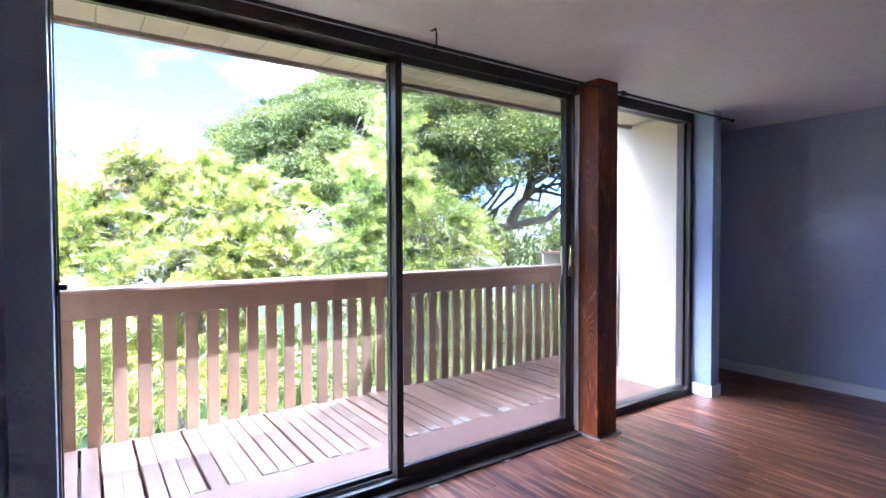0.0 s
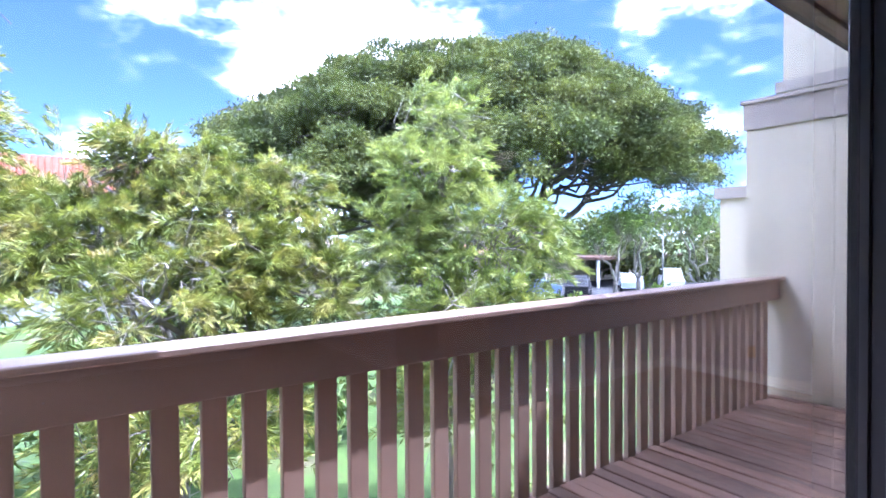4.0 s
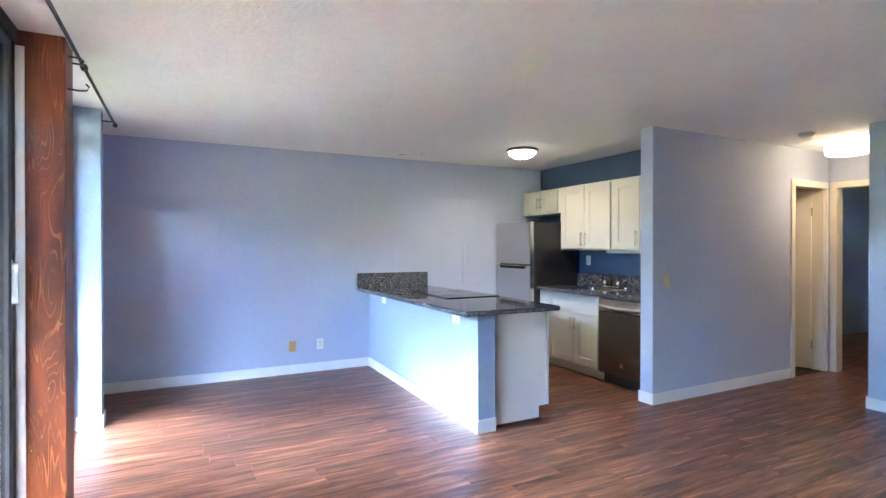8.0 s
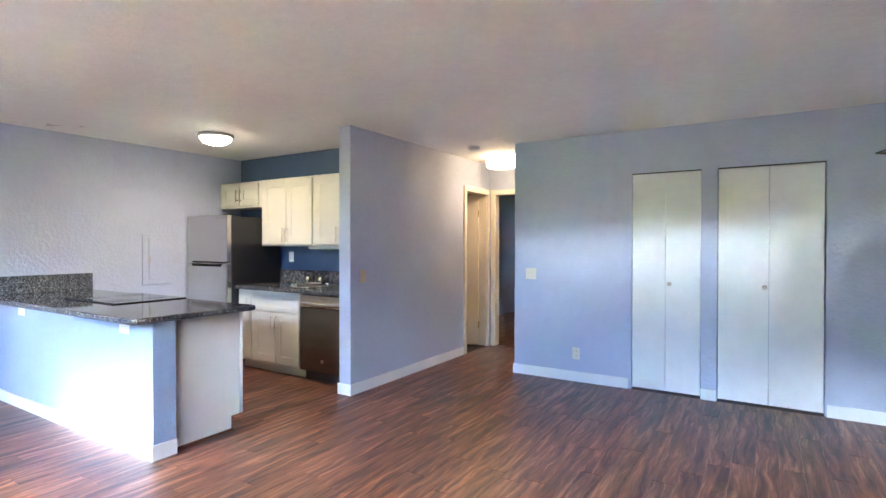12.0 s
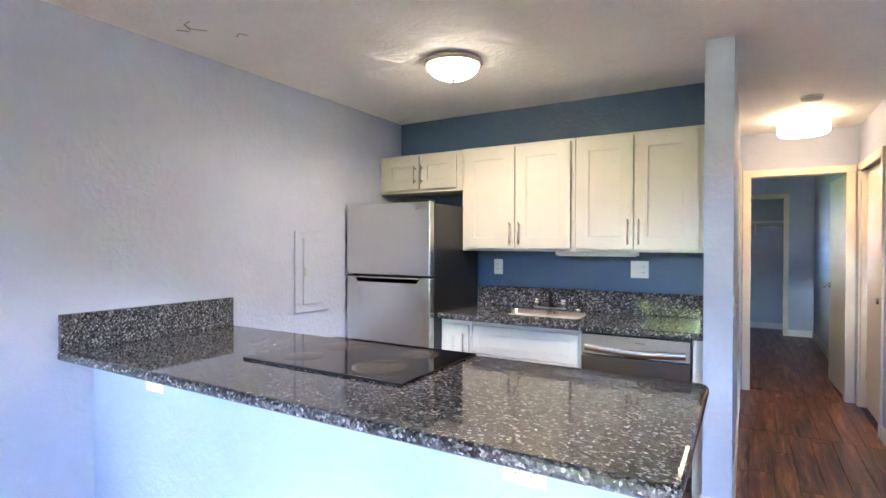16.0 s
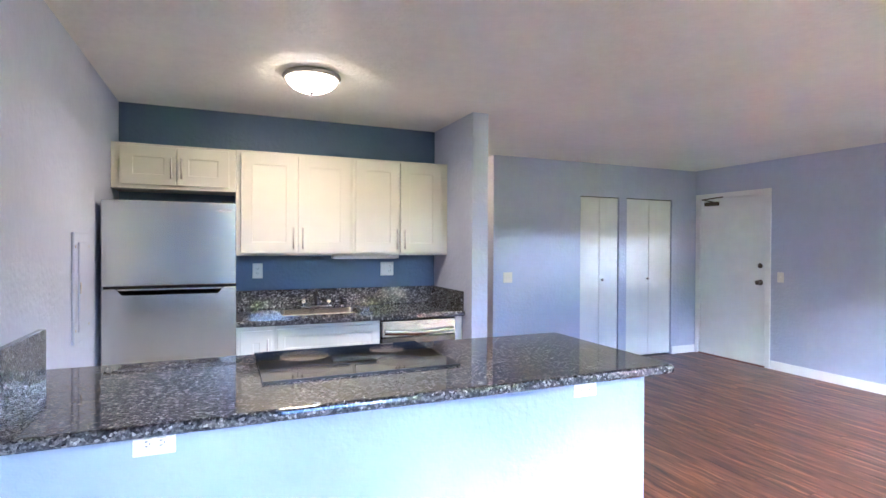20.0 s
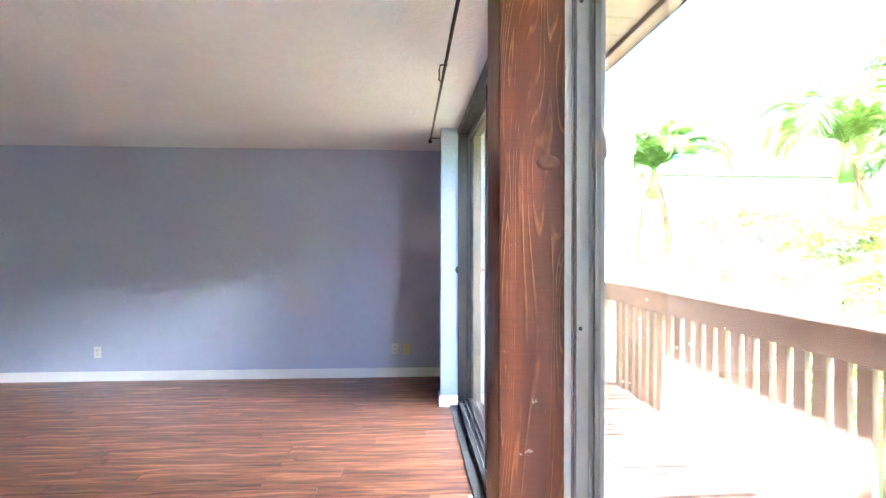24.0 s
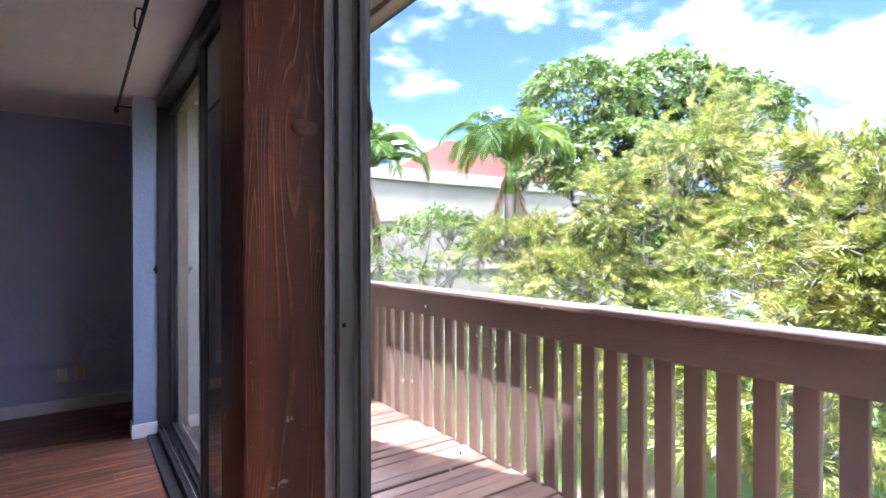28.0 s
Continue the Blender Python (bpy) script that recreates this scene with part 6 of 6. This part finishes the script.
def tiled_roof(parent, x0, x1, y, z0, z1, run, rows):
    """A steep tiled slope facing -y: stepped courses of tiles."""
    for r in range(rows):
        a, b = r / rows, (r + 1) / rows
        za, zb = z0 + (z1 - z0) * a, z0 + (z1 - z0) * b
        ya, yb = y + run * a, y + run * b
        bm = bmesh.new()
        n = int((x1 - x0) / 0.3)
        for k in range(n):
            xa = x0 + 0.3 * k
            prof = [(xa, 0.0), (xa + 0.075, 0.05), (xa + 0.15, 0.06), (xa + 0.225, 0.05), (xa + 0.3, 0.0)]
            lo = [bm.verts.new((px, ya - 0.03 - up * 0.6, za - 0.02 + up)) for px, up in prof]
            hi = [bm.verts.new((px, yb - up * 0.6, zb + up)) for px, up in prof]
            for i in range(4):
                bm.faces.new((lo[i], lo[i + 1], hi[i + 1], hi[i]))
        part("tile_course", bm, M_TILE, parent)


nb = thing("apartment_building", "grey apartment building with a red tiled mansard roof", "building", at=(0, 0, 0))
part("wall", box(-14, 6, 37, 47, GZ, 4.2), M_GREYWALL, nb)
part("eave_band", box(-14.1, 6.1, 36.7, 37, 3.95, 4.2), M_BROWNPAINT, nb)
tiled_roof(nb, -14, 6, 36.6, 4.2, 6.1, 0.9, 6)
part("roof_top", box(-14, 6, 37.45, 47, 4.2, 6.05), M_STUCCO_CAP, nb)
for k in range(5):
    w = part("window", box(-12.6 + 3.8 * k, -10.9 + 3.8 * k, 36.94, 37.02, 1.4, 2.9), M_TRIM, nb)
    for s in (0.08, 0.88):
        part("pane", box(-12.6 + 3.8 * k + s, -12.6 + 3.8 * k + s + 0.74, 36.92, 36.95, 1.48, 2.82), M_DARKPANE, w)

wb = thing("apartment_building", "cream apartment building with ledges and a terracotta roof", "building", at=(0, 0, 0))
bm = box(-26, -13.2, 3.2, 26, GZ, 3.9)
part("wall", bm, M_FARWALL, wb)
for z in (0.45, 2.35):
    part("ledge", box(-13.2, -13.12, 3.2, 26, z, z + 0.14), M_STUCCO_CAP, wb)
part("parapet", box(-26, -13.05, 3.1, 26, 3.9, 4.4), M_FARWALL, wb)
bm = bmesh.new()
vs = [bm.verts.new(p) for p in ((-13.4, 11.5, 4.4), (-13.4, 26, 4.4), (-17.5, 26, 6.8), (-17.5, 17, 6.8))]
bm.faces.new(vs)
bmesh.ops.solidify(bm, geom=bm.faces, thickness=0.12)
part("roof", bm, M_TILE, wb, "terracotta tiled roof")

eb = thing("apartment_building", "cream stepped end walls of the neighbouring flats", "building", at=(0, 0, 0))
part("wall", box(6.2, 12.0, -2.0, 4.3, GZ, 7.5), M_WHITEWALL, eb)
part("ledge", box(6.14, 6.2, 2.5, 4.36, 3.02, 3.14), M_STUCCO_CAP, eb)
part("garden_wall", box(9.6, 16.0, -2.0, 6.6, GZ, 2.12), M_WHITEWALL, eb)
part("coping", box(9.52, 16.0, -2.0, 6.68, 2.12, 2.33), M_STUCCO_CAP, eb)

fhs = thing("house", "low house with white roofs and a balcony under the rain tree", "house", at=(17.0, 39.0, GZ))
part("wall", boxes([(-1.6, 6.0, 0, 7, 0, 2.6)]), M_WHITEWALL, fhs)
part("roof", boxes([(-2.2, 1.6, -0.5, 7.5, 2.6, 2.75), (1.2, 6.6, -0.5, 7.5, 2.2, 2.4)]), M_ROOFWHITE, fhs, "white coated flat roofs")
part("upper_wall", boxes([(-3.2, 0.4, 1, 7, 2.75, 4.6)]), M_WHITEWALL, fhs)
part("upper_roof", boxes([(-3.6, 0.8, 0.5, 7.5, 4.6, 4.8)]), M_ROOFWHITE, fhs)
bal = part("balcony_rail", box(-3.2, 0.2, -0.1, -0.02, 3.75, 3.85), M_BROWNPAINT, fhs)
for k in range(18):
    part("slat", box(-3.15 + 0.19 * k, -3.07 + 0.19 * k, -0.1, -0.04, 2.75, 3.75), M_BROWNPAINT, bal)
part("window", box(0.6, 2.0, -0.03, 0.02, 0.8, 1.9), M_DARKPANE, fhs)
rh = thing("house", "small house with a red roof beyond the car park", "house", at=(33.0, 42.0, GZ))
part("wall", box(-4, 4, 0, 6, 0, 2.5), M_WHITEWALL, rh)
bm = bmesh.new()
vs = [bm.verts.new(p) for p in ((-4.6, -0.6, 2.4), (4.6, -0.6, 2.4), (4.6, 6.6, 2.4), (-4.6, 6.6, 2.4), (-3, 3, 4.0), (3, 3, 4.0))]
for f in ((0, 1, 5, 4), (1, 2, 5), (2, 3, 4, 5), (3, 0, 4), (3, 2, 1, 0)):
    bm.faces.new([vs[i] for i in f])
part("roof", bm, M_TILE, rh, "red hipped roof")
cp = thing("carport", "long low carport roof at the car park", "carport", at=(46.0, 33.0, GZ))
part("roof", box(-9, 9, -3, 3, 2.5, 2.75), M_BROWNPAINT, cp)
for x in (-8.5, -3, 3, 8.5):
    part("post", box(x - 0.1, x + 0.1, -2.8, -2.6, 0, 2.5), M_TRIM, cp)
part("back_wall", box(-9, 9, 2.8, 3.0, 0, 2.5), M_WHITEWALL, cp)
lp = thing("street_lamp", "thin grey lamp post by the car park", "street lamp", at=(29.5, 19.5, GZ))
part("pole", tube([(0, 0, 0), (0, 0, 5.2)], 0.06, 10, None, 0.7), M_TRACK, lp)
part("head", box(-0.25, 0.25, -0.1, 0.1, 5.2, 5.32, 0.03), M_TRACK, lp)


def car(x, y, turn, colour, name, label, tall=1.45):
    c = thing(name, label, "car", "parked cars")
    c.matrix_basis = pose(x, y, GZ + 0.02, 0, 0, turn)
    paint = painted(name + "_paint", colour, 0.25)
    bm = bmesh.new()
    prof = [(-2.1, 0.35), (2.1, 0.35), (2.15, 0.7), (1.9, 0.88), (1.1, 0.95), (0.5, tall - 0.05), (-1.2, tall), (-1.75, 0.98), (-2.1, 0.9)]
    a = [bm.verts.new((px, -0.85 if pz < 1 else -0.68, pz)) for px, pz in prof]
    b = [bm.verts.new((px, 0.85 if pz < 1 else 0.68, pz)) for px, pz in prof]
    bm.faces.new(a), bm.faces.new(b[::-1])
    for k in range(len(prof)):
        bm.faces.new((a[k], b[k], b[(k + 1) % len(prof)], a[(k + 1) % len(prof)]))
    bmesh.ops.recalc_face_normals(bm, faces=bm.faces)
    bmesh.ops.bevel(bm, geom=list(bm.edges), offset=0.05, segments=2, affect="EDGES", profile=0.5)
    body = part("body", bm, paint, c)
    for s in (-1, 1):
        part("side_window", boxes([(-1.15, 0.4, s * 0.765 - 0.03, s * 0.765 + 0.03, 1.0, tall - 0.13)]), M_DARKPANE, body)
    ws = part("windscreen", boxes([(0.62, 0.95, -0.6, 0.6, 1.0, tall - 0.18)]), M_DARKPANE, body)
    for px in (-1.3, 1.35):
        for s in (-0.82, 0.82):
            w = part("wheel", lathe([(0.2, -0.1), (0.32, -0.1), (0.34, -0.05), (0.34, 0.05), (0.32, 0.1), (0.2, 0.1)], n=20, turn=pose(px, s, 0.34, 90, 0, 0)), M_IRON, c, "black tyre")
            part("rim", lathe([(0, 0.09), (0.2, 0.1), (0.21, 0.0), (0.2, -0.1), (0, -0.09)], n=16, turn=pose(px, s, 0.34, 90, 0, 0)), M_CHROME, w)
    return c


car(31.5, 27.6, 35, (0.02, 0.02, 0.022), "parked_car", "black car parked beyond the rain tree", 1.6)
car(38.0, 27.5, 40, (0.55, 0.6, 0.65), "parked_car", "pale silver car parked in the lot", 1.5)
car(41.5, 26.0, 40, (0.7, 0.7, 0.7), "parked_car", "white van parked in the lot", 1.85)
car(27.6, 27.9, 20, (0.1, 0.16, 0.3), "parked_car", "dark blue car parked in the lot")

# ---- pieces of floors and rails ----
me = mesh_of("baluster", box(-0.0435, 0.0435, 0.006, 0.044, -0.1, 0.9, 0.004), M_RAIL)
many("baluster", me, [(x - 1.7, 0, 0) for x in [-0.073 - 0.15 * k for k in range(9)] + [0.0865 + 0.1459 * k for k in range(8)] + [1.108 + 0.1393 * k for k in range(1, 6)] + [1.944 + 0.1451 * k for k in range(0, 20)]], rail)
deck = thing("balcony_deck", "brown painted wooden deck boards with white peeling ends", "deck", kind="structure")
me = mesh_of("deck_board", box(-0.0455, 0.0455, YD0, YD1, ZD - 0.03, ZD, 0.004), M_DECK)
rnd = random.Random(4)
k, places = 0, []
while -1.41 + 0.1 * k < 4.85:
    places.append(Matrix.Translation((-1.41 + 0.1 * k + rnd.uniform(-0.002, 0.002), rnd.uniform(-0.015, 0.015), rnd.uniform(-0.006, 0.003))) @ Matrix.Rotation(rnd.uniform(-0.003, 0.003), 4, "Z"))
    k += 1
many("deck_board", me, [p for p in places if -0.45 < p.translation.x < 3.9] , deck)
me2 = mesh_of("deck_board", box(-0.0455, 0.0455, 2.9, YD1, ZD - 0.03, ZD, 0.004), M_DECK)
many("deck_board", me2, [p for p in places if not -0.45 < p.translation.x < 3.9], deck)

floor = bpy.data.objects["floor"]
PW, PL = 0.127, 1.22
meshes = {}


def plank_mesh(w, l):
    key = (round(w, 3), round(l, 3))
    if key not in meshes:
        meshes[key] = mesh_of("floor_plank", box(0.0006, w - 0.0006, 0.0006, l - 0.0006, -0.012, 0, 0.0012), M_PLANK)
    return meshes[key]


def lay(x0, x1, y0, y1, shift=0.0):
    x = x0
    while x < x1 - 0.01:
        w = min(PW, x1 - x)
        y = y0 - rnd.uniform(0, PL)
        while y < y1 - 0.01:
            a, b = max(y, y0), min(y + PL, y1)
            if b - a > 0.05:
                ob = new("floor_plank", plank_mesh(w, b - a))
                ob.location = (x, a, 0)
                ob.parent = floor
            y += PL
        x += PW


lay(XW, XE, YC, 2.135)
lay(1.527, 2.433, -5.03, YC)
lay(1.5, 3.6, -9.4, -5.15)
lay(XW, -0.63, 2.135, 2.75)
lay(4.08, XE, 2.135, 2.75)
lay(1.6, 2.36, -5.15, -5.03)
